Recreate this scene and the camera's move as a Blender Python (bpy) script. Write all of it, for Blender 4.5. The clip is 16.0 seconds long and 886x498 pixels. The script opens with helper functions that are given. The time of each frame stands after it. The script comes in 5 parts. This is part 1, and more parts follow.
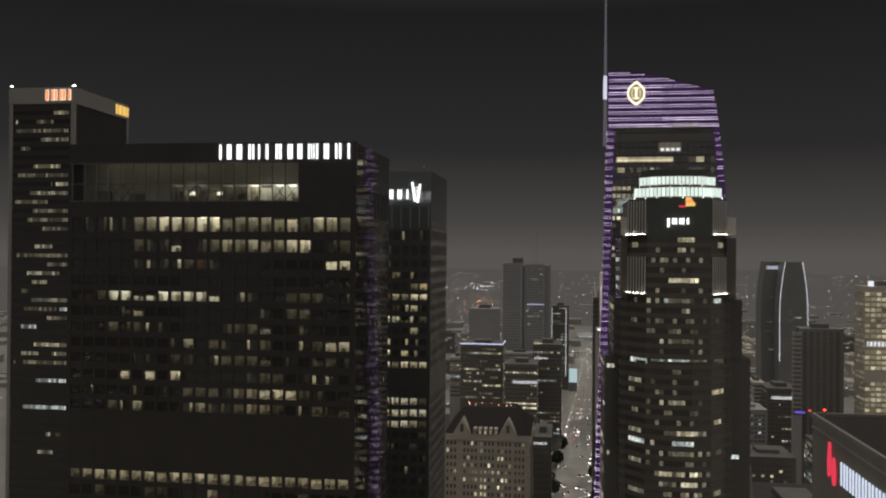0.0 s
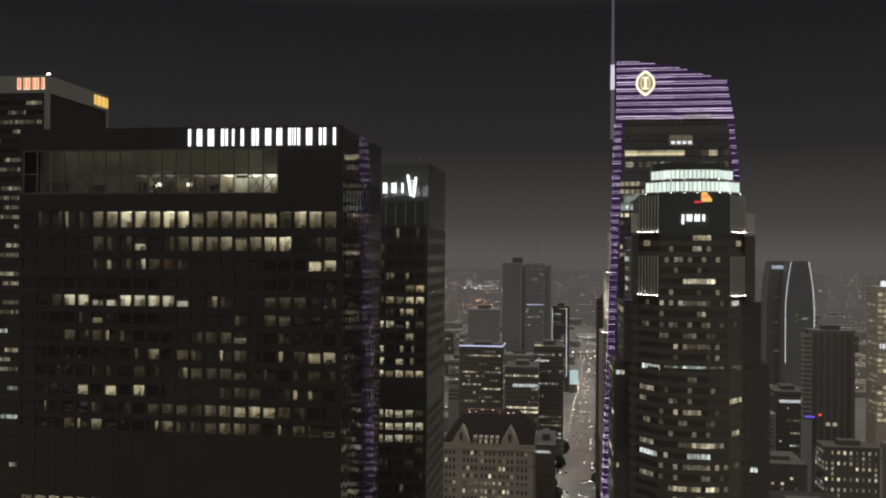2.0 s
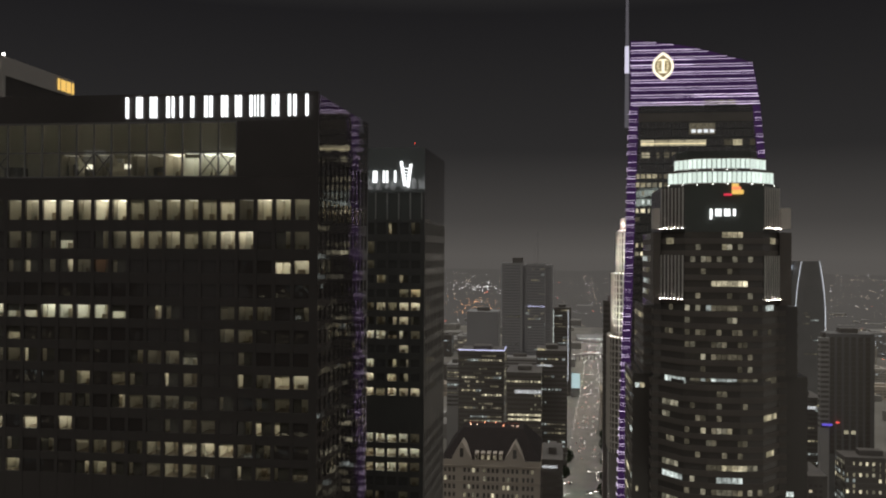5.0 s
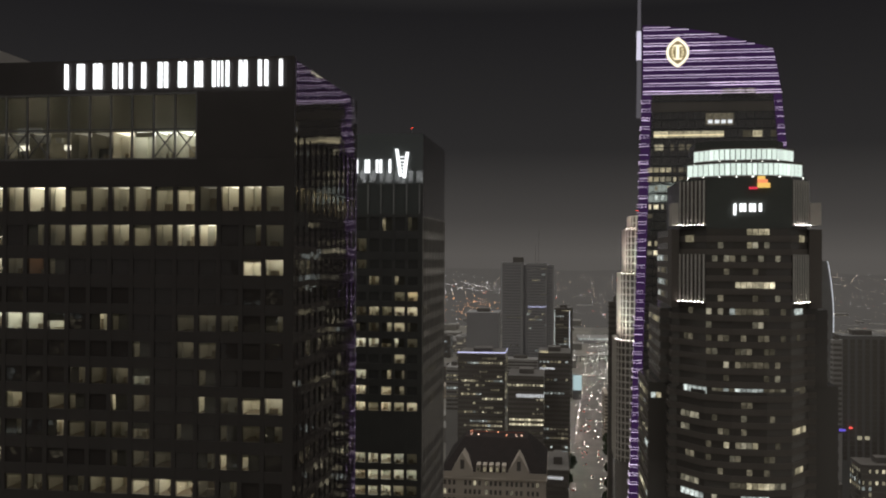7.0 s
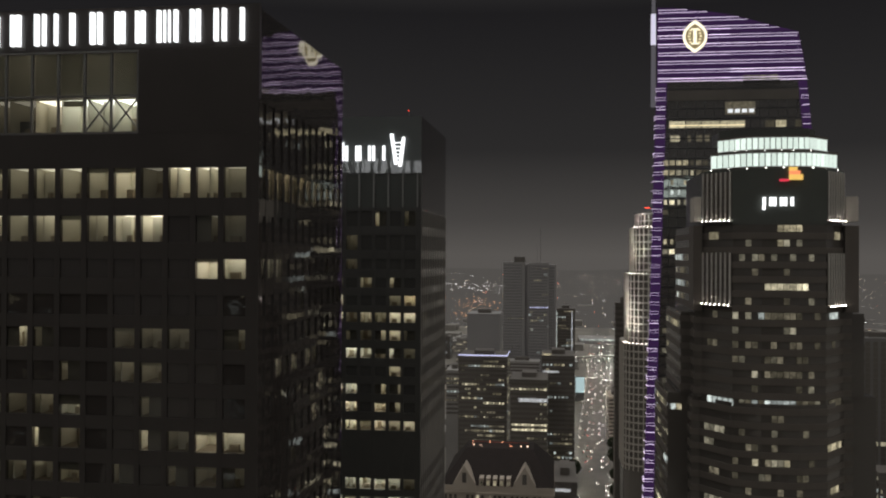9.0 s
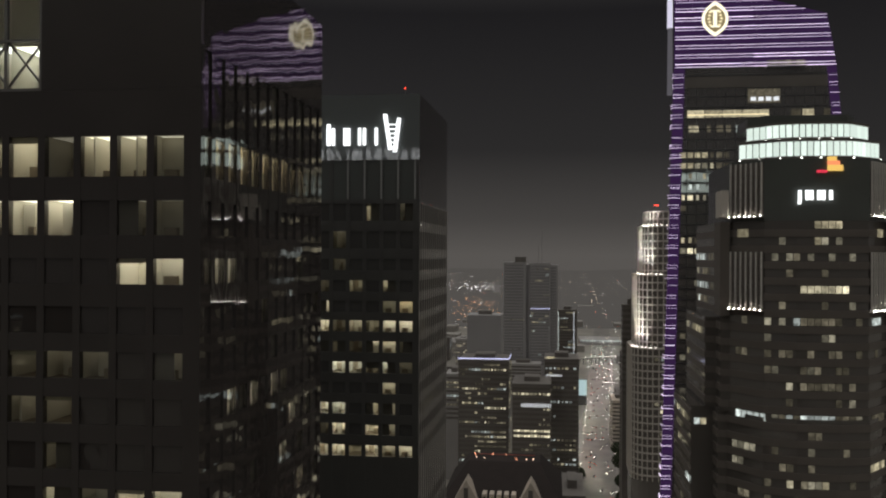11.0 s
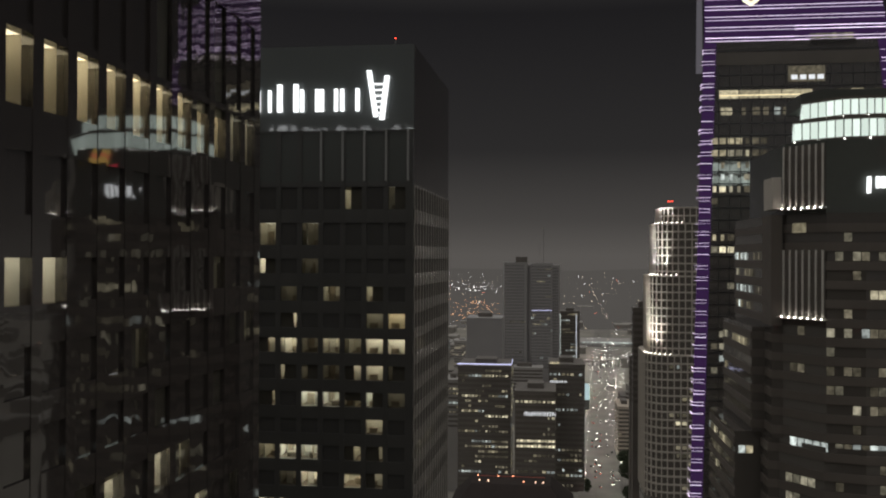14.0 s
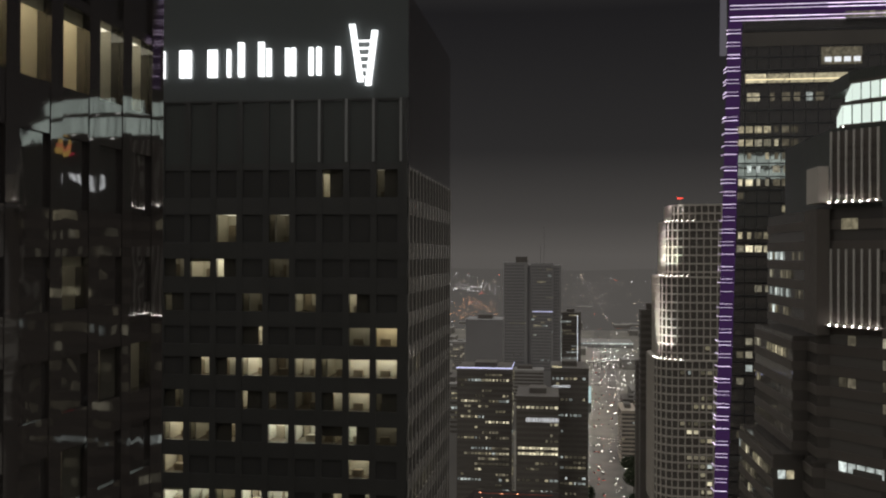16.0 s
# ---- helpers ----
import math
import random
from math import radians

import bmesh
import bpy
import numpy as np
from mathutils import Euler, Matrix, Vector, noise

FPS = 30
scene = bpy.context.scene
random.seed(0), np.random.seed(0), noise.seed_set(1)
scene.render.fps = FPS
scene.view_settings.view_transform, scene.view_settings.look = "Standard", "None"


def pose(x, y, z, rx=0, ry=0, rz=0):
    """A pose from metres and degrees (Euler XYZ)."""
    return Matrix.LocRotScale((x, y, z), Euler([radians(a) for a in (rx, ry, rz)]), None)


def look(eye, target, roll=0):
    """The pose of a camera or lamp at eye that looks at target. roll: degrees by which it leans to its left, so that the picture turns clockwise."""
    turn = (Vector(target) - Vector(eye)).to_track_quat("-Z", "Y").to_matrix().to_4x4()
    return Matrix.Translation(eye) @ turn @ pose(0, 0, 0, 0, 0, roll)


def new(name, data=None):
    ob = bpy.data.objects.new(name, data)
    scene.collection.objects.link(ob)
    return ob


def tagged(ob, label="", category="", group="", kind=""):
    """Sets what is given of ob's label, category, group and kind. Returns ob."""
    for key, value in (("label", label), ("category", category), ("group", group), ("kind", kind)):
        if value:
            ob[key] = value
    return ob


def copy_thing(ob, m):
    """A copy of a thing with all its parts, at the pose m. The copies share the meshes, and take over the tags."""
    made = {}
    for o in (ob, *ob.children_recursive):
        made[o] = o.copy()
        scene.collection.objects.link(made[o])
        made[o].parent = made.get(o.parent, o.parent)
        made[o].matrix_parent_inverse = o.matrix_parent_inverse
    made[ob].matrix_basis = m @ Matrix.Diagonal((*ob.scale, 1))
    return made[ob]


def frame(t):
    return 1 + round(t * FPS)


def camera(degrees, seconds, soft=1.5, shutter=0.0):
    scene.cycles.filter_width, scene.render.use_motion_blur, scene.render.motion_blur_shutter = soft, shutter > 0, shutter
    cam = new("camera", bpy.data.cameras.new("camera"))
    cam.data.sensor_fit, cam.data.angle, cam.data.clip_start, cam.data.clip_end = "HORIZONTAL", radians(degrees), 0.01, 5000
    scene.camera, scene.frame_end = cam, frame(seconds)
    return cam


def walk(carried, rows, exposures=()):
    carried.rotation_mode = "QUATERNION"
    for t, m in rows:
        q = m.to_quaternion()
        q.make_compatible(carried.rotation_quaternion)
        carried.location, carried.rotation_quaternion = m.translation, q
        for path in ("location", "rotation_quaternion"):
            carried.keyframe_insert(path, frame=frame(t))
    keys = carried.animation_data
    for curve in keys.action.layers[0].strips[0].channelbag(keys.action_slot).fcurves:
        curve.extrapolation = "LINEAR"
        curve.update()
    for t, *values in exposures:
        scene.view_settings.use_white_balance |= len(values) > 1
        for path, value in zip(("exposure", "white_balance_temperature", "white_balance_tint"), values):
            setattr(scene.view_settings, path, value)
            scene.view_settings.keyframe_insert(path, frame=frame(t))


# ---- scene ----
cam = camera(54.5, 16.0, soft=2.1)
METRES, EYE, TURN = 108.0, 185.0, 7.75
ROWS = [
    (0.0, 0.0000, 0.0000, 0.0000, -0.000, 0.393, -0.43),
    (0.5, 0.0004, 0.0504, -0.0005, -0.036, 0.393, -0.41),
    (1.0, 0.0006, 0.1015, -0.0007, -0.048, 0.387, -0.40),
    (1.5, 0.0005, 0.1527, -0.0010, -0.073, 0.381, -0.40),
    (2.0, -0.0002, 0.2048, -0.0013, -0.121, 0.369, -0.40),
    (2.5, -0.0008, 0.2567, -0.0019, -0.157, 0.375, -0.37),
    (3.0, -0.0013, 0.3080, -0.0024, -0.188, 0.393, -0.36),
    (3.5, -0.0019, 0.3592, -0.0026, -0.212, 0.399, -0.35),
    (4.0, -0.0023, 0.4108, -0.0031, -0.236, 0.405, -0.34),
    (6.5, -0.0049, 0.6703, -0.0056, -0.351, 0.369, -0.32),
    (7.0, -0.0056, 0.7222, -0.0061, -0.375, 0.369, -0.32),
    (7.5, -0.0063, 0.7741, -0.0067, -0.387, 0.357, -0.31),
    (8.0, -0.0067, 0.8257, -0.0071, -0.393, 0.351, -0.30),
    (8.5, -0.0072, 0.8772, -0.0076, -0.405, 0.351, -0.29),
    (9.0, -0.0073, 0.9287, -0.0082, -0.411, 0.357, -0.27),
    (11.5, -0.0103, 1.1877, -0.0102, -0.508, 0.369, -0.24),
    (12.0, -0.0105, 1.2396, -0.0104, -0.532, 0.375, -0.22),
    (12.5, -0.0108, 1.2913, -0.0109, -0.551, 0.375, -0.23),
    (13.0, -0.0109, 1.3427, -0.0111, -0.569, 0.375, -0.22),
    (13.5, -0.0114, 1.3946, -0.0117, -0.599, 0.375, -0.21),
    (14.0, -0.0116, 1.4462, -0.0121, -0.629, 0.375, -0.21),
    (14.5, -0.0121, 1.4983, -0.0122, -0.665, 0.375, -0.18),
    (15.0, -0.0123, 1.5495, -0.0121, -0.696, 0.363, -0.20),
    (15.5, -0.0124, 1.6013, -0.0125, -0.732, 0.369, -0.19),
    (16.0, -0.0129, 1.6527, -0.0126, -0.768, 0.369, -0.20),
]
walk(cam, [(t, pose(0, 0, EYE, 0, 0, TURN) @ pose(METRES * x, METRES * y, METRES * z, 90 + pitch, roll, yaw)) for t, x, y, z, yaw, pitch, roll in ROWS], ((0.0, 0.13), (16.0, 0.13)))

# ---- night sky: the city's glow low down; unseen upper sky brightened to lift walls ----
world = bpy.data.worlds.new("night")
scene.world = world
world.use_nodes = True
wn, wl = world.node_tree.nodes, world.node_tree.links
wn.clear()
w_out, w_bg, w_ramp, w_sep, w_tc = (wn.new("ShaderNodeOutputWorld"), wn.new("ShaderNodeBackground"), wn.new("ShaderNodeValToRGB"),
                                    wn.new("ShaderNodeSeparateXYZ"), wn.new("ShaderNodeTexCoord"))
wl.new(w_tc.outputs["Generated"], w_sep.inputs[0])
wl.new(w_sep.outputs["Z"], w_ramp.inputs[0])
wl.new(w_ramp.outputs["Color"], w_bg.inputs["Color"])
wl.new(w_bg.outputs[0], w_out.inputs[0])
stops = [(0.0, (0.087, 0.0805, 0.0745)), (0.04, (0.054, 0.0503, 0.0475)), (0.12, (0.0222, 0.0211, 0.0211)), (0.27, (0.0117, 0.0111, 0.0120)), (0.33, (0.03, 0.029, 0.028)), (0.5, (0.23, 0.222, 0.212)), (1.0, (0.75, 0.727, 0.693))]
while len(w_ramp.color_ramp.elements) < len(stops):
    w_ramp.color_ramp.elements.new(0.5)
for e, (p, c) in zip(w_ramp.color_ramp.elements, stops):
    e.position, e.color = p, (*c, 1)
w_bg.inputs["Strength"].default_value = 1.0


# ---- materials ----
def node_mat(name):
    m = bpy.data.materials.new(name)
    m.use_nodes = True
    return m, m.node_tree.nodes, m.node_tree.links, m.node_tree.nodes["Principled BSDF"]


def surface(name, colour, rough=0.6, metal=0.0, vary=0.25, scale=0.3, fine=6.0, bump=0.15, ior=1.45):
    """A plain surface with stains at one scale and grain at another."""
    m, n, l, b = node_mat(name)
    tc, coarse, grain, mix, ramp = (n.new("ShaderNodeTexCoord"), n.new("ShaderNodeTexNoise"), n.new("ShaderNodeTexNoise"), n.new("ShaderNodeMix"), n.new("ShaderNodeMapRange"))
    coarse.inputs["Scale"].default_value, grain.inputs["Scale"].default_value = scale, fine
    coarse.inputs["Detail"].default_value = 5
    l.new(tc.outputs["Object"], coarse.inputs["Vector"])
    l.new(tc.outputs["Object"], grain.inputs["Vector"])
    mix.data_type = "RGBA"
    mix.inputs[6].default_value = (*[c * (1 - vary) for c in colour], 1)
    mix.inputs[7].default_value = (*[min(1, c * (1 + vary)) for c in colour], 1)
    l.new(coarse.outputs[0], mix.inputs[0])
    l.new(mix.outputs[2], b.inputs["Base Color"])
    ramp.inputs[3].default_value, ramp.inputs[4].default_value = max(0.02, rough - 0.12), min(1, rough + 0.12)
    l.new(grain.outputs[0], ramp.inputs[0])
    l.new(ramp.outputs[0], b.inputs["Roughness"])
    b.inputs["Metallic"].default_value, b.inputs["IOR"].default_value = metal, ior
    if bump:
        bp = n.new("ShaderNodeBump")
        bp.inputs["Strength"].default_value, bp.inputs["Distance"].default_value = bump, 0.03
        l.new(grain.outputs[0], bp.inputs["Height"])
        l.new(bp.outputs[0], b.inputs["Normal"])
    return m


def mirror_glass(name, colour, ior, wave=0.05, rough=0.03, wave_scale=0.5):
    """Dark reflective glazing whose sheets are not quite flat."""
    m, n, l, b = node_mat(name)
    tc, no, bp, info = n.new("ShaderNodeTexCoord"), n.new("ShaderNodeTexNoise"), n.new("ShaderNodeBump"), n.new("ShaderNodeObjectInfo")
    geo, vm, mul = n.new("ShaderNodeNewGeometry"), n.new("ShaderNodeVectorMath"), n.new("ShaderNodeMath")
    mul.operation = "MULTIPLY"
    mul.inputs[1].default_value = 40.0
    l.new(info.outputs["Random"], mul.inputs[0])
    vm.operation = "ADD"
    l.new(geo.outputs["Position"], vm.inputs[0])
    l.new(mul.outputs[0], vm.inputs[1])
    l.new(vm.outputs[0], no.inputs["Vector"])
    no.inputs["Scale"].default_value, no.inputs["Detail"].default_value = wave_scale, 1.0
    bp.inputs["Strength"].default_value, bp.inputs["Distance"].default_value = 1.0, wave
    l.new(no.outputs[0], bp.inputs["Height"])
    l.new(bp.outputs[0], b.inputs["Normal"])
    b.inputs["Base Color"].default_value = (*colour, 1)
    b.inputs["Roughness"].default_value, b.inputs["IOR"].default_value = rough, ior
    return m


def clear_glass(name):
    m, n, l, b = node_mat(name)
    n.remove(b)
    out = n["Material Output"]
    t, g, lw, mx = n.new("ShaderNodeBsdfTransparent"), n.new("ShaderNodeBsdfGlossy"), n.new("ShaderNodeLayerWeight"), n.new("ShaderNodeMixShader")
    pw, f = n.new("ShaderNodeMath"), n.new("ShaderNodeMapRange")
    pw.operation = "POWER"
    pw.inputs[1].default_value = 3.0
    l.new(lw.outputs["Facing"], pw.inputs[0])
    l.new(pw.outputs[0], f.inputs[0])
    f.inputs[3].default_value, f.inputs[4].default_value = 0.05, 0.65
    t.inputs[0].default_value = (0.93, 0.94, 0.91, 1)
    g.inputs["Roughness"].default_value = 0.02
    l.new(f.outputs[0], mx.inputs[0])
    l.new(t.outputs[0], mx.inputs[1])
    l.new(g.outputs[0], mx.inputs[2])
    l.new(mx.outputs[0], out.inputs[0])
    return m


def glow(name, colour, strength, vary=0.0, island=False, noise_scale=0.0):
    """A thing that gives off light; vary: how far single ones differ."""
    m, n, l, b = node_mat(name)
    n.remove(b)
    em = n.new("ShaderNodeEmission")
    em.inputs[0].default_value, em.inputs[1].default_value = (*colour, 1), strength
    l.new(em.outputs[0], n["Material Output"].inputs[0])
    if vary:
        src = n.new("ShaderNodeNewGeometry").outputs["Random Per Island"] if island else n.new("ShaderNodeObjectInfo").outputs["Random"]
        mr, pw = n.new("ShaderNodeMapRange"), n.new("ShaderNodeMath")
        pw.operation = "POWER"
        pw.inputs[1].default_value = 1.8
        l.new(src, pw.inputs[0])
        l.new(pw.outputs[0], mr.inputs[0])
        mr.inputs[3].default_value, mr.inputs[4].default_value = strength * (1 - vary), strength * (1 + vary)
        last = mr.outputs[0]
        if noise_scale:
            no, mm, tc, mr2 = n.new("ShaderNodeTexNoise"), n.new("ShaderNodeMath"), n.new("ShaderNodeNewGeometry"), n.new("ShaderNodeMapRange")
            no.inputs["Scale"].default_value = noise_scale
            l.new(tc.outputs["Position"], no.inputs["Vector"])
            mr2.inputs[1].default_value, mr2.inputs[2].default_value, mr2.inputs[3].default_value, mr2.inputs[4].default_value = 0.3, 0.7, 0.45, 1.35
            l.new(no.outputs[0], mr2.inputs[0])
            mm.operation = "MULTIPLY"
            l.new(last, mm.inputs[0])
            l.new(mr2.outputs[0], mm.inputs[1])
            last = mm.outputs[0]
        l.new(last, em.inputs[1])
    return m


GRANITE = surface("dark_polished_granite", (0.046, 0.040, 0.0375), 0.34, vary=0.3, scale=0.15, fine=3.0, bump=0.02, ior=1.6)
# farther twin's granite and glass, greyed in colour to suggest haze
GRANITE_GREY = surface("haze_greyed_granite", (0.068, 0.067, 0.063), 0.34, vary=0.3, scale=0.15, fine=3.0, bump=0.02, ior=1.6)
GREY_GLASS = mirror_glass("grey_window_glass", (0.066, 0.065, 0.062), 1.7, wave=0.02)
GRANITE_SIDE = mirror_glass("polished_dark_panel", (0.046, 0.040, 0.0375), 2.1, wave=0.025, rough=0.03, wave_scale=0.22)
# crown granite, its colour lifted for the sign's light and the haze
GRANITE_TOP = mirror_glass("sign_lit_granite_crown", (0.14, 0.153, 0.15), 2.0, wave=0.03, rough=0.05, wave_scale=0.3)
SIDE_GLASS = mirror_glass("dark_side_window_glass", (0.042, 0.037, 0.035), 2.2, wave=0.02)
DARK_GLASS = mirror_glass("dark_window_glass", (0.042, 0.037, 0.0345), 1.6, wave=0.02)
SOFT_GLASS = mirror_glass("dull_tall_glass", (0.078, 0.084, 0.078), 1.5, wave=0.02, rough=0.38)
PILASTER = surface("lit_granite_pilaster", (0.30, 0.305, 0.295), 0.4, vary=0.2, scale=0.4, bump=0.02)
ROD = surface("glint_pale_rod", (0.42, 0.40, 0.37), 0.25, 0.0, vary=0.15, bump=0, ior=1.7)
CLEAR = clear_glass("clear_window_glass")
ROOF = surface("roofing_felt", (0.06, 0.052, 0.05), 0.9, vary=0.4, scale=0.08)
STEEL = surface("painted_steel", (0.20, 0.195, 0.19), 0.5, 0.4)
ROOM = surface("office_paint", (0.62, 0.59, 0.51), 0.8, vary=0.1, scale=0.6, bump=0)
CARPET = surface("office_carpet", (0.16, 0.13, 0.10), 0.95, vary=0.3)
FURNITURE = surface("office_furniture", (0.30, 0.25, 0.19), 0.6)
BLIND = surface("fabric_blind", (0.50, 0.46, 0.36), 0.9, vary=0.12)
LAMPS = {k: glow("office_ceiling_" + n, c, s, 0.35) for k, n, c, s in (
    ("#", "bright", (1.0, 0.94, 0.79), 3.0), ("w", "white", (0.95, 0.98, 0.89), 3.3), ("+", "evening", (1.0, 0.92, 0.74), 1.8),
    ("=", "low", (1.0, 0.92, 0.72), 0.9), ("-", "dim", (1.0, 0.90, 0.72), 0.27), ("r", "ember", (1.0, 0.52, 0.30), 0.25), ("o", "amber", (1.0, 0.83, 0.56), 2.8))}
SIGN_WHITE = glow("white_sign_light", (0.96, 0.98, 1.0), 1.8)
SIGN_ORANGE = glow("orange_sign_light", (1.0, 0.30, 0.13), 1.0)
SIGN_RIM = glow("pale_sign_rim", (1.0, 0.78, 0.58), 1.1)
SIGN_RED = glow("red_sign_light", (0.95, 0.06, 0.11), 0.75)
SIGN_GOLD = glow("warm_sign_light", (1.0, 0.86, 0.52), 1.0)
SIGN_CREAM = glow("cream_sign_light", (1.0, 0.92, 0.70), 1.25)
SIGN_YELLOW = glow("yellow_sign_light", (1.0, 0.62, 0.16), 0.85)
SIGN_BLUE = glow("blue_white_sign_light", (0.72, 0.82, 1.0), 0.75)
PURPLE_STRIP = glow("purple_light_strip", (0.90, 0.74, 1.0), 1.4, 0.45)
# the strips' purple wash, given as the glass's own glow
PURPLE_WASH = glow("purple_wash_glow", (0.36, 0.16, 0.58), 0.08)
LED_WHITE = glow("white_light_strip", (0.88, 0.93, 1.0), 0.95)
LED_BLUE = glow("blue_white_strip", (0.66, 0.67, 1.0), 1.1)
SPOT = glow("small_white_lamp", (0.95, 0.96, 0.90), 5.0)
FIN_SPOT = glow("fin_uplight", (1.0, 0.94, 0.84), 20.0)
SIGN_SMALL = glow("small_white_sign", (0.93, 0.96, 1.0), 0.85)
BAND = glow("lit_glass_band", (0.82, 0.95, 0.86), 0.95, 0.18)
RED_LAMP = glow("red_beacon", (1.0, 0.06, 0.03), 4.0)


# ---- mesh helpers ----
def add_box(bm, x0, x1, y0, y1, z0, z1, mat=0):
    v = [bm.verts.new((x, y, z)) for z in (z0, z1) for x, y in ((x0, y0), (x1, y0), (x1, y1), (x0, y1))]
    for q in ((3, 2, 1, 0), (4, 5, 6, 7), (0, 1, 5, 4), (1, 2, 6, 5), (2, 3, 7, 6), (3, 0, 4, 7)):
        bm.faces.new([v[i] for i in q]).material_index = mat


def add_prism(bm, plan, z0, z1, plan_top=None):
    """An upright prism over a plan (counter-clockwise), or a frustum where a second plan is given."""
    a = [bm.verts.new((x, y, z0)) for x, y in plan]
    b = [bm.verts.new((x, y, z1)) for x, y in (plan_top or plan)]
    k = len(a)
    bm.faces.new(a[::-1])
    bm.faces.new(b)
    for i in range(k):
        bm.faces.new((a[i], a[(i + 1) % k], b[(i + 1) % k], b[i]))


def box_bm(*a):
    bm = bmesh.new()
    add_box(bm, *a)
    return bm


def to_mesh(name, bm, mats):
    me = bpy.data.meshes.new(name)
    bm.to_mesh(me)
    bm.free()
    for m in mats if isinstance(mats, (list, tuple)) else [mats]:
        me.materials.append(m)
    return me


def put(name, me, parent, m=None, label=""):
    """A mesh as a part of a thing, at the pose m in the world."""
    ob = new(name, me)
    if parent is not None:
        ob.parent = parent
        ob.matrix_parent_inverse = world_of(parent).inverted()
    if m is not None:
        ob.matrix_basis = m
    if label:
        ob["label"] = label
    return ob


def world_of(ob):
    m = ob.matrix_parent_inverse @ ob.matrix_basis
    return world_of(ob.parent) @ m if ob.parent else ob.matrix_basis.copy()


def part(name, bm, material, parent, label="", m=None):
    return put(name, to_mesh(name, bm, material), parent, m, label)


def stuff(ob):
    return tagged(ob, kind="stuff")


def thing(name, at, label, category, group="", kind=""):
    e = new(name)
    e.matrix_basis = Matrix.Translation(at)
    e.empty_display_size = 1
    return tagged(e, label, category, group, kind)


def bars(name, parent, m, spans, h, material, depth=0.35, stroke=0.21, kind=None):
    """A row of sign letters as plain upright bars; spans: (start, end) of each along the sign."""
    for a, b in spans:
        w = (b - a) * stroke
        me = to_mesh("sign_bar", box_bm(0, w, 0, depth, 0, h), material)
        for u in (a, b - w):
            put("sign_bar", me, parent, m @ Matrix.Translation((u, 0, 0)))


def letters(start, end, count, gap=0.14):
    """Even spans for a number of letters between two ends."""
    pitch = (end - start) / count
    return [(start + i * pitch + gap * pitch / 2, start + (i + 1) * pitch - gap * pitch / 2) for i in range(count)]


# poses of facades: local x runs along the wall, local y goes into the building
def face_front(x, y):
    return pose(x, y, 0)


def face_right(x, y):
    return pose(x, y, 0, 0, 0, 90)


def face_left(x, y):
    return pose(x, y, 0, 0, 0, -90)


def face_back(x, y):
    return pose(x, y, 0, 0, 0, 180)


# ---- the large structure: ground and street ----
GROUND = surface("city_ground", (0.26, 0.245, 0.215), 0.9, vary=0.5, scale=0.01, fine=0.3, bump=0.1)
ASPHALT = surface("asphalt", (0.20, 0.19, 0.172), 0.75, vary=0.35, scale=0.05, fine=2.0)
CONCRETE = surface("pavement_concrete", (0.26, 0.245, 0.22), 0.85, vary=0.25, scale=0.1)

bm = bmesh.new()
add_box(bm, -4600, 4600, -1200, 4700, -3, 0)
tagged(part("ground", bm, GROUND, None), "dark city ground between the blocks", "ground", kind="structure")


def street_x(y):
    return 12 + 0.058 * (y - 700)


bm = bmesh.new()
add_prism(bm, [(street_x(200) - 13, 200), (street_x(200) + 13, 200), (street_x(2600) + 20, 2600), (street_x(2600) - 20, 2600)], 0.004, 0.06)
tagged(part("road", bm, ASPHALT, None), "wide asphalt avenue lit by street lamps", "road", kind="structure")
for s in (-1, 1):
    bm = bmesh.new()
    a, b = sorted((s * 13, s * 18))
    c, d = sorted((s * 20, s * 27))
    add_prism(bm, [(street_x(200) + a, 200), (street_x(200) + b, 200), (street_x(2600) + d, 2600), (street_x(2600) + c, 2600)], 0.004, 0.18)
    tagged(part("pavement", bm, CONCRETE, None), "pale concrete pavement with a kerb along the avenue", "pavement", kind="structure")


# ---- twin dark office towers ----
_rooms = {}
WRAP = surface("white_wrap", (0.75, 0.76, 0.78), 0.7, vary=0.2, scale=0.8)
SHUT_BLIND = surface("shut_dark_blind", (0.09, 0.08, 0.07), 0.9)


HALF = {"h": "+", "H": "#", "v": "-", "W": "w", "p": "w", "q": "="}


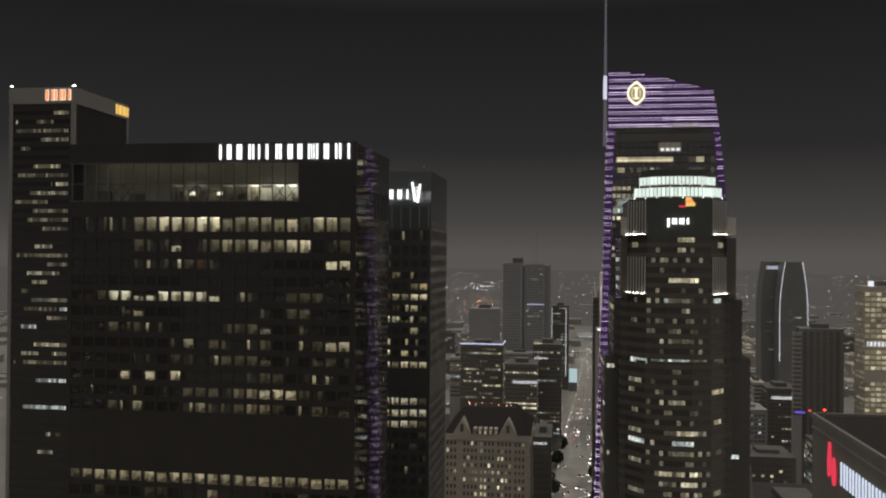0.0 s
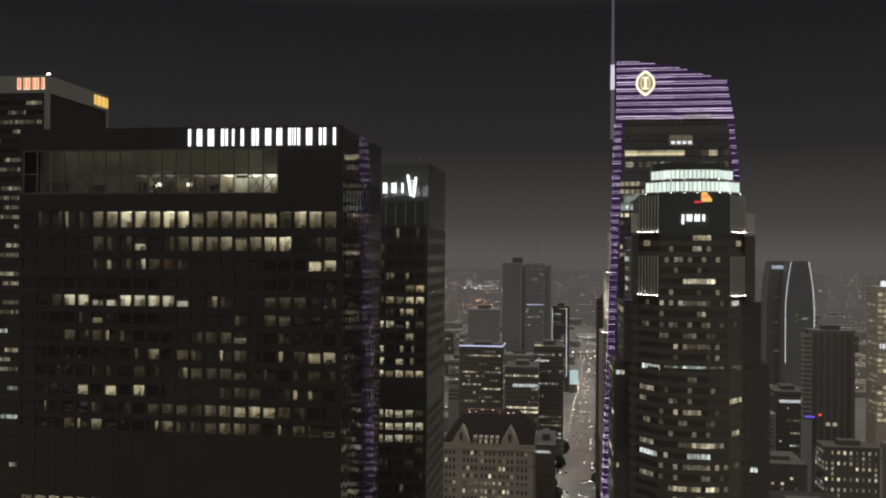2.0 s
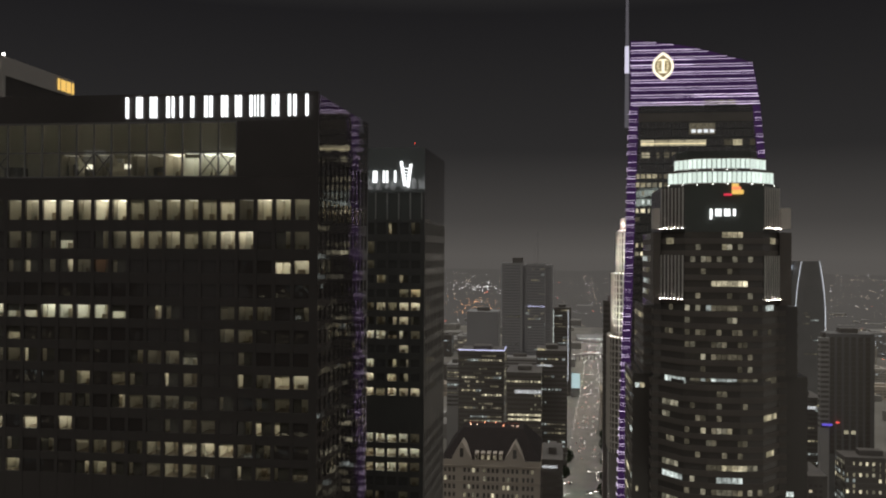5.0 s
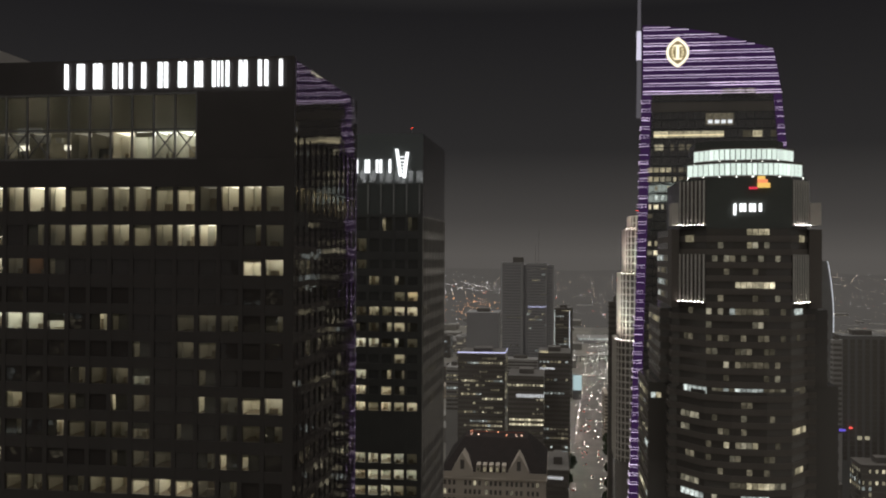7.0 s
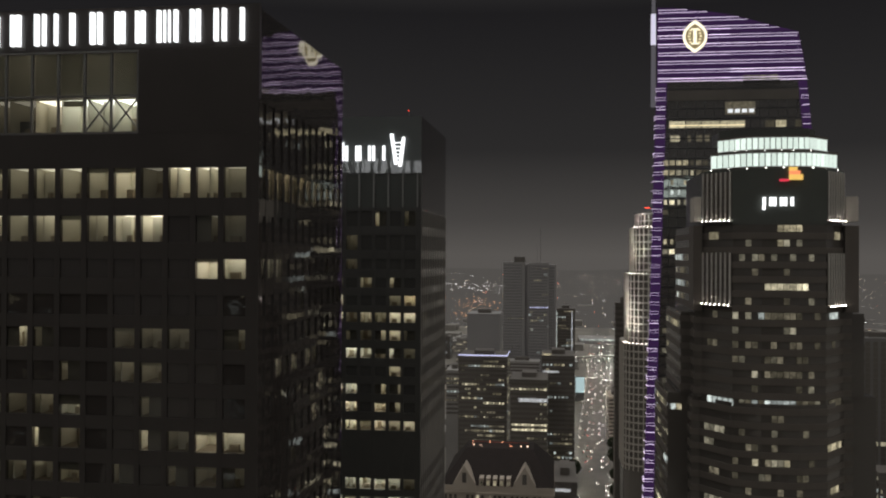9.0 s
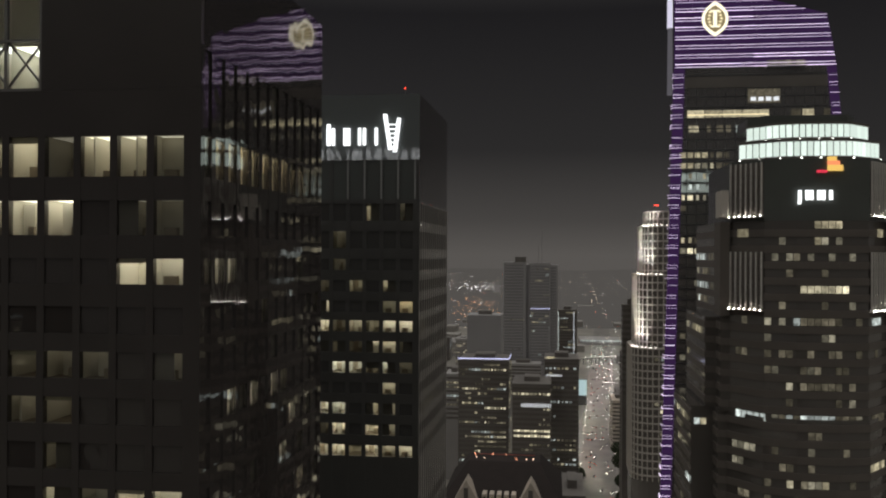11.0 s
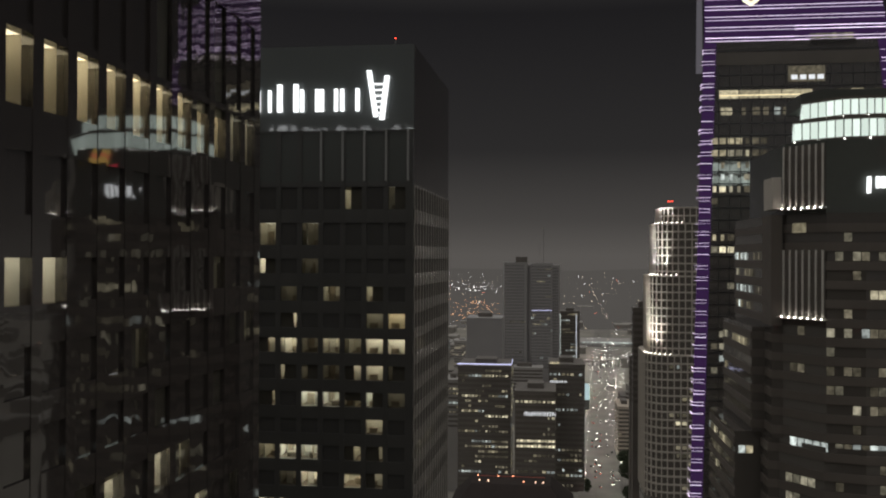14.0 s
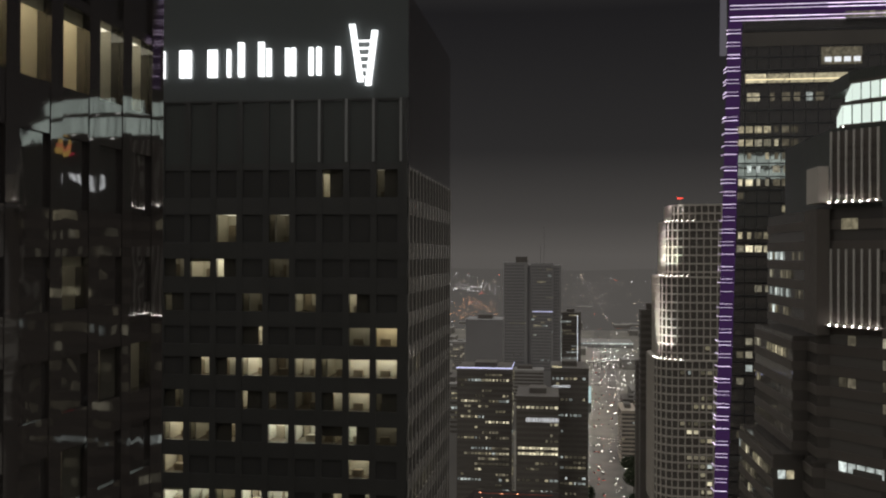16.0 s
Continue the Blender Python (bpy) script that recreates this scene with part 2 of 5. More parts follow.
def room_mesh(key, w, h, variant, deep=4.2, half=""):
    """A lit office behind one window: floor, walls, a luminous ceiling, and something standing in it."""
    k = (key, round(w, 2), round(h, 2), variant, deep, half)
    if k in _rooms:
        return _rooms[k]
    bm = bmesh.new()
    a, z0, z1 = w / 2 + 0.32, -0.12, h + 0.12
    def quad(pts, mat):
        bm.faces.new([bm.verts.new(p) for p in pts]).material_index = mat
    quad([(-a, deep, z0), (a, deep, z0), (a, deep, z1), (-a, deep, z1)], 0)
    quad([(-a, 0.1, z0), (-a, deep, z0), (-a, deep, z1), (-a, 0.1, z1)], 0)
    quad([(a, deep, z0), (a, 0.1, z0), (a, 0.1, z1), (a, deep, z1)], 0)
    quad([(-a, 0.1, z0), (a, 0.1, z0), (a, deep, z0), (-a, deep, z0)], 1)
    quad([(-a, 0.1, z1), (-a, deep, z1), (a, deep, z1), (a, 0.1, z1)], 0)
    for y0, y1 in ((0.35, 1.9), (2.1, 3.95)) if deep > 3 else ((0.3, deep - 0.2),):
        add_box(bm, -a * 0.85, a * 0.85, y0, y1, z1 - 0.07, z1 - 0.02, 2)
    rnd = random.Random(variant * 7 + 1)
    if half == "top":
        add_box(bm, -a * 0.98, a * 0.98, 0.14, 0.18, h * rnd.uniform(0.42, 0.6), h + 0.08, 5)
    elif half:
        s = 1 if variant % 2 else -1
        x0, x1 = sorted((s * a * 0.98, -s * a * rnd.uniform(0.05, 0.45)))
        add_box(bm, x0, x1, 0.14, 0.18, z0 + 0.02, h + 0.08, 5)
    if deep < 1.6:
        pass
    elif deep < 3:
        add_box(bm, -a * 0.6, a * 0.1, 1.0, 1.5, z0 + 0.02, z0 + 0.75, 3)
    elif variant % 4 == 0:
        x = rnd.uniform(-0.6, 0.4) * a
        add_box(bm, x, x + 0.12, 0.7, deep - 0.02, z0 + 0.02, z1 - 0.09, 0)
        u0 = rnd.uniform(-0.85, 0.2)
        add_box(bm, a * u0, a * (u0 + 0.6), 1.6, 2.3, z0 + 0.02, z0 + 0.75, 3)
    elif variant % 4 == 1:
        add_box(bm, -a * 0.9, a * 0.9, 0.16, 0.2, h * rnd.uniform(0.78, 0.9), h + 0.05, 4)
        u0 = rnd.uniform(-0.9, 0.4)
        add_box(bm, a * u0, a * (u0 + 0.5), 2.2, 2.9, z0 + 0.02, z0 + rnd.uniform(0.6, 1.2), 3)
    elif variant % 4 == 2:
        u0 = rnd.uniform(-0.9, 0.3)
        add_box(bm, a * u0, a * (u0 + 0.65), rnd.uniform(1.2, 2.4), 2.5, z0 + 0.02, z1 - 0.3, 0)
        add_box(bm, -a * 0.7, -a * 0.1, 2.4, 3.0, z0 + 0.02, z0 + 1.4, 3)
        add_box(bm, a * (u0 + 0.68), a * min(0.95, u0 + 1.0), 0.9, 1.2, z0 + 0.02, z0 + 0.8, 3)
    else:
        add_box(bm, -a * 0.85, -a * 0.35, deep - 0.4, deep - 0.05, z0 + 0.02, z0 + 2.0, 3)
        u0 = rnd.uniform(-0.8, 0.1)
        add_box(bm, a * u0, a * (u0 + 0.8), 1.3, 2.0, z0 + 0.02, z0 + 0.72, 3)
    _rooms[k] = to_mesh("office_room", bm, [ROOM, CARPET, LAMPS[key], FURNITURE, BLIND, SHUT_BLIND])
    return _rooms[k]


_panes = {}


def pane_mesh(w, h, mat):
    k = (round(w, 2), round(h, 2), mat.name)
    if k not in _panes:
        _panes[k] = to_mesh("window_pane", box_bm(-w / 2, w / 2, 0, 0.06, 0, h), mat)
    return _panes[k]


def facade(parent, m, length, bay, first, win_w, rows, lit, z_top, skin, glass, singly_above=150.0, seed=1, top_glass=None, rods=None):
    """One glazed wall: spandrels, piers, recessed panes and, where lit, the rooms behind them.
    rows: (bottom, height) of the window rows from the top down; lit: row number -> one letter a bay."""
    rnd = random.Random(seed)
    cols = int(round((length - 2 * first + bay) / bay))
    # spandrels between the rows
    edges = [z_top] + [z for z0, h in rows for z in (z0 + h, z0)] + [0.0]
    for i in range(0, len(edges), 2):
        if edges[i] - edges[i + 1] > 0.05:
            part("spandrel", box_bm(0, length, 0, 0.6, edges[i + 1], edges[i]), skin, parent, "", m)
    # piers, a little proud of the spandrels
    half = (bay - win_w) / 2
    top_z, low_z = rows[0][0] + rows[0][1] + 0.25, rows[-1][0] - 0.5
    pier = to_mesh("pier", box_bm(-half, half, -0.03, 0.55, low_z, top_z), skin)
    for c in range(cols + 1):
        u = first - bay / 2 + c * bay
        put("pier", pier, parent, m @ Matrix.Translation((min(max(u, half), length - half), 0, 0)))
    # solid ends where the last pier stops short of the corner
    for a, b in ((0.0, first - bay / 2 - half), (first - bay / 2 + cols * bay + half, length)):
        if b - a > 0.03:
            part("corner_pier", box_bm(a, b, -0.03, 0.55, low_z, top_z), skin, parent, "", m)
    # thin rods standing on the piers, coloured pale in place of glints
    if rods:
        rod = bmesh.new()
        add_prism(rod, [(0.055 * math.cos(math.radians(30 * k)), -0.07 + 0.055 * math.sin(math.radians(30 * k))) for k in range(12)], low_z, top_z)
        rod = to_mesh("mullion", rod, rods)
        for c in range(cols + 1):
            put("mullion", rod, parent, m @ Matrix.Translation((first - bay / 2 + c * bay, 0, 0)))
    rest = bmesh.new()
    for r, (z0, h) in enumerate(rows):
        marks = lit.get(r, "")
        for c in range(cols):
            u = first + c * bay
            ch = marks[c] if c < len(marks) else "."
            at = m @ Matrix.Translation((u, 0.14, z0))
            half = ("top" if ch in "pq" else "side") if ch in HALF else ""
            ch = HALF.get(ch, ch)
            if ch in LAMPS:
                pane = put("window", pane_mesh(win_w, h, CLEAR), parent, at)
                pane.visible_shadow = False
                if u < 1.2 + win_w / 2 - 0.9:
                    put("office_room", room_mesh(ch, win_w - 0.77, h, rnd.randrange(20), 0.95, half), pane, at @ Matrix.Translation((0.38, 0, 0)))
                else:
                    put("office_room", room_mesh(ch, win_w, h, rnd.randrange(20), 4.2 if 5.5 < u < length - 5.5 else 1.9, half), pane, at)
            elif z0 > singly_above:
                put("window", pane_mesh(win_w, h, top_glass if top_glass and r == 0 else glass), parent, at @ pose(0, 0, 0, 0, 0, rnd.uniform(-0.25, 0.25)))
            else:
                add_box(rest, u - win_w / 2, u + win_w / 2, 0.14, 0.2, z0, z0 + h)
    if rest.verts:
        stuff(part("window_glass", rest, glass, parent, "dark unlit window panes", m))
    else:
        rest.free()


def lower_rows(z, stop, step=3.5, h=2.0):
    out = []
    while z > stop:
        out.append((z - h / 2, h))
        z -= step
    return out


# the nearer tower
PX0, PX1, PY0, PY1 = -112.0, -44.3, 184.2, 214.5
hastings = thing("office_tower", (-78, 202, 0), "dark granite office tower with lit windows and white sign", "skyscraper", "twin towers")
rows_p = [(189.85, 3.15), (185.3, 2.7), (181.5, 2.0)] + [(z - 1.05, 2.1) for z in (178.7, 175.2, 171.65, 168.1, 164.6, 161.0, 157.3, 153.7, 150.3)] + lower_rows(134.4, 96, 3.5, 2.2)
lit_p = {
    0: ".vvhv=+##+##=====+-++=", 1: ".....-vvp.v-==+==##.v-", 2: ".....vhvH-rv........##", 4: "..-wwppwwwwp.hv..---.v", 5: "....vq.........v.--...",
    6: "...-v-hv....v--p..v...", 7: "........v=.-v.h-..h-+#", 8: ".....vv.-v.h---q.v.v-v", 9: "....#.#.#.....v--.vhh.", 10: ".h...v.v.---v==##+-v..",
    11: "...-h=...h=vv-==-.h-vq", 12: "=+++++++++++++++++++++", 13: "..-...--...+......-...", 14: "....++...-....-..-...."}
facade(hastings, face_front(PX0, PY0), PX1 - PX0, 3.0, 2.15, 2.40, rows_p, lit_p, 196.6, GRANITE, DARK_GLASS, 150, 3)
SIDE_P = pose(PX1, PY0, 0, 0, 0, 90 - 2.2)
side_p = {0: "oooooooooo++", 2: "###......-..", 3: ".....v....v-", 4: "......v..v..", 5: "..#v#.#h....", 6: "........#.v.", 7: "....v..#.v..", 8: "....-....#.v", 9: "-++...v..v..",
          10: ".........###", 11: "..+#...v....", 13: "....-+......"}
facade(hastings, SIDE_P, PY1 - PY0, 2.485, 1.05, 1.75, [(193.4, 6.3)] + rows_p, {0: "......v..h..", **{k + 1: v for k, v in side_p.items()}}, 200.0, GRANITE_SIDE, SIDE_GLASS, 160, 4)
part("wall", box_bm(PX0 + 5, PX1 - 5, PY0 + 5, PY1 - 0.1, 0, 196), GRANITE, hastings, "dark core and rear wall")
part("wall", box_bm(PX0 - 0.05, PX0 + 0.6, PY0 + 0.61, PY1, 0, 209.3), GRANITE, hastings)
# crown: solid wall above, with a glazed machine floor behind the front
part("crown_panel", box_bm(0.61, PY1 - PY0, 0.0, 0.5, 200.01, 209.3), GRANITE_SIDE, hastings, "mirror-like dark panel", SIDE_P)
part("crown_panel", box_bm(PX0 + 0.6, PX1, PY1 - 0.5, PY1 + 0.02, 196, 209.3), GRANITE, hastings)
part("crown_panel", box_bm(-57.4, PX1 - 0.01, PY0, PY0 + 0.6, 196.61, 205.4), GRANITE, hastings)
part("parapet", box_bm(PX0, PX1 - 0.01, PY0, PY0 + 0.6, 205.41, 209.8), GRANITE, hastings)
part("roof", box_bm(PX0 + 0.6, PX1 - 0.5, PY0 + 0.6, PY1 - 0.5, 207.0, 207.5), ROOF, hastings)
part("machine_floor_wall", box_bm(PX0 + 0.6, -57.4, PY0 + 6, PY0 + 6.3, 196.6, 206.9), ROOM, hastings)
part("machine_floor_slab", box_bm(PX0 + 0.6, -57.4, PY0 + 0.6, PY0 + 6, 196.3, 196.62), CARPET, hastings)
for i in range(19):
    x = -57.5 - 2.98 * i
    part("mullion", box_bm(x - 0.12, x + 0.12, PY0 + 0.05, PY0 + 0.35, 196.8, 205.3), STEEL, hastings)
for z in (196.72, 200.6, 205.25):
    part("rail", box_bm(PX0 + 0.1, -57.4, PY0, PY0 + 0.4, z - 0.1, z + 0.1), STEEL, hastings)
for x0, s in ((-57.5, 1), (-57.5 - 2.98, -1), (-57.5 - 2.98 * 7, 1), (-57.5 - 2.98 * 8, -1), (-57.5 - 2.98 * 13, 1), (-57.5 - 2.98 * 14, -1)):
    for a, b in ((196.9, 200.5), (200.5, 196.9)):
        bm = bmesh.new()
        pts = [(x0, a), (x0, a + 0.24), (x0 - 2.98, b + 0.24), (x0 - 2.98, b)]
        v = [bm.verts.new((x, y, z)) for y in (PY0 + 0.4, PY0 + 0.55) for x, z in pts]
        for q in ((0, 1, 2, 3), (7, 6, 5, 4), (0, 4, 5, 1), (1, 5, 6, 2), (2, 6, 7, 3), (3, 7, 4, 0)):
            bm.faces.new([v[k] for k in q])
        part("cross_brace", bm, STEEL, hastings)
rnd = random.Random(5)
for i in range(18):
    x = -59 - 2.98 * i
    glassy = put("window", pane_mesh(2.7, 3.6, CLEAR), hastings, pose(x, PY0 + 0.62, 196.85))
    glassy.visible_shadow = False
    if i < 10:
        put("office_room", room_mesh("w" if i < 3 else "+" if i < 4 else "-", 2.3, 3.3, 3 + i, 3.8), glassy, pose(x, PY0 + 0.75, 196.95))
    upper = put("window", pane_mesh(2.7, 4.4, CLEAR), hastings, pose(x, PY0 + 0.62, 200.75))
    upper.visible_shadow = False
# ceiling panels added out of sight to brighten the machine floor
for x in (-64, -74, -84, -94, -104):
    part("work_light", box_bm(x - 2.4, x + 2.4, PY0 + 3.2, PY0 + 3.6, 206.7, 206.85), LAMPS["+"], hastings)
part("wrapped_unit", box_bm(-84.5, -77.5, PY0 + 2.0, PY0 + 2.5, 199.2, 200.4), WRAP, hastings, "white wrapped duct")
part("wrapped_unit", box_bm(-83.9, -80.5, PY0 + 2.0, PY0 + 2.5, 200.41, 201.3), WRAP, hastings, "white wrapped duct")
for x in (-76.5, -83.0):
    part("work_light", box_bm(x - 0.6, x + 0.6, PY0 + 2, PY0 + 2.3, 198.2, 198.9), LAMPS["+"], hastings)
for x, w, h in ((-72, 3.2, 1.8), (-86, 4.5, 2.4), (-97, 3, 2), (-106, 4, 2.6)):
    part("air_handler", box_bm(x - w / 2, x + w / 2, PY0 + 2.6, PY0 + 4.5, 196.62, 196.62 + h), STEEL, hastings)

roof_sign = thing("roof_sign", (-61, PY0 - 0.3, 206), "glowing white sign bars along the tower's front parapet", "sign", "tower signs")
spans = [(-75.7, -73.6), (-73.4, -71.3), (-71.0, -68.5), (-68.0, -66.4), (-64.9, -62.2), (-61.8, -59.5), (-59.2, -57.3), (-57.0, -54.9), (-54.5, -53.9), (-53.4, -51.3), (-51.0, -48.7), (-48.2, -45.9)]
bars("sign_letter", roof_sign, pose(0, PY0 - 0.42, 206.0), spans, 3.3, SIGN_WHITE, depth=0.43, stroke=0.16)
rear_sign = thing("roof_sign", (-61, PY1 + 0.3, 205), "glowing white sign bars on the tower's rear parapet", "sign", "tower signs")
bars("sign_letter", rear_sign, pose(0, PY1 + 0.05, 204.9), spans, 3.0, SIGN_WHITE)

# the farther twin
CX0, CX1, CY0, CY1 = -107.0, -39.95, 264.6, 296.0
bank = thing("office_tower", (-73, 283, 0), "dark granite twin tower with scattered lit windows", "skyscraper", "twin towers")
rows_c = [(193.2, 6.5), (189.6, 2.9), (184.9, 2.9), (181.2, 1.9)] + [(z - 0.95, 1.9) for z in (178.5, 175.0, 171.7, 168.2, 164.7, 161.2, 157.7, 154.2, 150.6)] + lower_rows(139.2, 84, 3.55, 2.2)
def tail(s):
    return "." * (23 - len(s)) + s
lit_c = {1: tail("h.v"), 2: tail("-..=.-...."), 3: tail("v+H.-...."), 4: tail("v..-.=.h."), 5: tail("..H...=o"), 6: tail("-.hh#-+=##"), 7: tail("v..hv-h+v"), 8: tail("+=h.wwqW-"), 9: tail("+......+."),
         10: tail("+.ww=ww.hh."), 11: tail("#..-#.+h."), 12: tail("##+###=#+#"), 13: tail("ww+w.wwww-"), 14: tail("w.wwww+wwww"),
         15: tail("w.w+wwww+ww+-"), 16: tail("..-..-h.....-"), 17: tail(".h...-..-v.-."), 18: tail("..-...h.H...v"), 19: tail("-..h+..v..h.."), 20: tail("...-...h....v"), 22: tail("..h+...-...v.")}
facade(bank, face_front(CX0, CY0), CX1 - CX0, 2.89, 1.32, 2.23, rows_c, lit_c, 199.9, GRANITE_GREY, GREY_GLASS, 157, 8, SOFT_GLASS)
# only the five lit bays get pilasters, coloured pale for the sign's light
pilaster = to_mesh("pilaster", box_bm(-0.13, 0.13, -0.2, -0.04, 193.3, 199.88), PILASTER)
for i in range(5):
    put("pilaster", pilaster, bank, pose(-40.65 - 2.89 * i, CY0, 0))
part("crown_panel", box_bm(CX0, CX1, CY0, CY0 + 0.6, 199.91, 211.0), GRANITE_TOP, bank, "smooth dark polished crown")
# side panels' base colour made pale to add to their reflections
BANK_SIDE = mirror_glass("reflection_paled_panel", (0.19, 0.178, 0.165), 2.3, wave=0.03, rough=0.05, wave_scale=1.0)
side_c = {4: "..-....--..-", 6: "+++.........", 5: ".....--...-.", 8: "-..-...---..", 10: "-++-+++--...", 12: "....-+-..-..", 14: "..-....+....", 16: "-...--......", 18: "....+.......", 20: "..+..-......"}
facade(bank, pose(CX1 + 0.004, CY0 + 0.61, 0, 0, 0, 90 - 1.5), CY1 - CY0 - 0.6, 2.2, 1.25, 1.95, rows_c[1:], {k - 1: v for k, v in side_c.items()}, 193.0, BANK_SIDE, SIDE_GLASS, 160, 9, None, ROD)
part("crown_panel", box_bm(0, CY1 - CY0 - 0.6, 0, 0.6, 193.01, 211.0), GRANITE_SIDE, bank, "dark polished side of the crown", pose(CX1 + 0.004, CY0 + 0.61, 0, 0, 0, 90 - 1.5))
part("wall", box_bm(CX0 + 5, CX1 - 5, CY0 + 5, CY1, 0, 206), GRANITE, bank, "dark core and rear wall")
part("roof", box_bm(CX0 + 0.6, CX1 - 0.6, CY0 + 0.6, CY1, 206.1, 206.6), ROOF, bank)
bank_sign = thing("roof_sign", (-55, CY0 - 0.3, 201), "glowing white sign bars with a ladder emblem", "sign", "tower signs")
bars("sign_letter", bank_sign, pose(0, CY0 - 0.42, 202.4), [(-66.8, -64.1), (-63.9, -60.9), (-60.8, -59.0), (-55.0, -52.5), (-52.3, -50.0), (-49.6, -47.1)], 2.9, SIGN_WHITE, depth=0.43, stroke=0.18)
bars("sign_letter", bank_sign, pose(0, CY0 - 0.42, 202.4), [(-58.1, -55.3)], 3.6, SIGN_WHITE, depth=0.43)
bm = bmesh.new()
for (xa, xb, za, zb, w) in ((-45.8, -44.9, 207.6, 201.6, 0.62), (-43.4, -44.1, 206.9, 201.2, 0.62)):
    v = [bm.verts.new((x, y, z)) for y in (CY0 - 0.42, CY0 - 0.1) for x, z in ((xa - w / 2, za), (xb - w / 2, zb), (xb + w / 2, zb), (xa + w / 2, za))]
    for q in ((0, 1, 2, 3), (7, 6, 5, 4), (0, 4, 5, 1), (1, 5, 6, 2), (2, 6, 7, 3), (3, 7, 4, 0)):
        bm.faces.new([v[k] for k in q])
part("emblem_rail", bm, SIGN_WHITE, bank_sign)
for i in range(6):
    z = 202.0 + i * 0.75
    part("emblem_rung", box_bm(-45.1 - 0.06 * i, -43.95 + 0.06 * i, CY0 - 0.38, CY0 - 0.15, z, z + 0.16), SIGN_WHITE, bank_sign)
beacon = thing("roof_beacon", (-43, 268, 206.6), "small red warning lamp on a thin mast on the tower's roof", "beacon", "beacons")
part("mast", box_bm(-43.05, -42.95, 268, 268.1, 206.6, 212.6), STEEL, beacon)
part("lamp", box_bm(-43.08, -42.92, 267.97, 268.13, 212.6, 212.76), RED_LAMP, beacon)


# ---- lit panes for buildings farther off ----
PANE_LIGHT = {k: glow("lit_pane_" + n, c, s, 0.55, noise_scale=1.1) for k, n, c, s in (
    ("#", "bright", (1.0, 0.90, 0.62), 0.78), ("w", "cool", (0.86, 0.95, 0.90), 0.62), ("+", "evening", (1.0, 0.88, 0.58), 0.36), ("=", "low", (0.98, 0.90, 0.66), 0.21), ("-", "dim", (1.0, 0.88, 0.62), 0.11))}
FAR_PANE_LIGHT = {k: glow("far_lit_pane_" + n, c, s, 0.7, True) for k, n, c, s in (
    ("#", "bright", (1.0, 0.90, 0.62), 0.55), ("w", "cool", (0.86, 0.95, 0.90), 0.40), ("+", "evening", (1.0, 0.88, 0.58), 0.27), ("=", "low", (0.98, 0.90, 0.66), 0.21), ("-", "dim", (1.0, 0.88, 0.62), 0.11))}
PANE_GLASS = mirror_glass("far_window_glass", (0.15, 0.135, 0.122), 1.7, wave=0.02, rough=0.08)
TOWER_GLASS = mirror_glass("bronze_window_glass", (0.10, 0.091, 0.082), 1.7, wave=0.03, rough=0.05)
STONE = surface("brown_stone", (0.138, 0.121, 0.106), 0.5, vary=0.25, scale=0.08, fine=1.0)
# far walls' base colours, raised to stand in for the haze over them
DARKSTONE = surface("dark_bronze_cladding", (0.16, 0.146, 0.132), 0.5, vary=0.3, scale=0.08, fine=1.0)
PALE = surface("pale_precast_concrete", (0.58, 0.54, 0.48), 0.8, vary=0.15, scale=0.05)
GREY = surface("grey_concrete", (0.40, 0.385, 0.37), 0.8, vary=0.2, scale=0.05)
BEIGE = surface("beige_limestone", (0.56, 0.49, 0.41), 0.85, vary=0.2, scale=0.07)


def sized(ch, w, h, deep=0.12):
    return pane_mesh(w, h, PANE_LIGHT[ch])


def poly_tower(parent, plan, z0, z1, pitch, win_h, skin, glass, name="floor_band", inset=0.25, phase=None):
    """Storeys of proud spandrel rings over recessed glazing, on any plan."""
    cx, cy = sum(p[0] for p in plan) / len(plan), sum(p[1] for p in plan) / len(plan)
    shrink = lambda d: [(cx + (x - cx) * (1 - d / max(6, math.hypot(x - cx, y - cy))), cy + (y - cy) * (1 - d / max(6, math.hypot(x - cx, y - cy)))) for x, y in plan]
    bm = bmesh.new()
    add_prism(bm, shrink(inset), z0, z1 - 0.01)
    part("glazing", bm, glass, parent, "dark recessed strip windows")
    z = phase
    while z > z0 + 0.5:
        low, high = max(z0, z - pitch), min(z1, z - win_h)
        if high - low > 0.2:
            bm = bmesh.new()
            add_prism(bm, plan, low, high)
            part(name, bm, skin, parent)
        z -= pitch


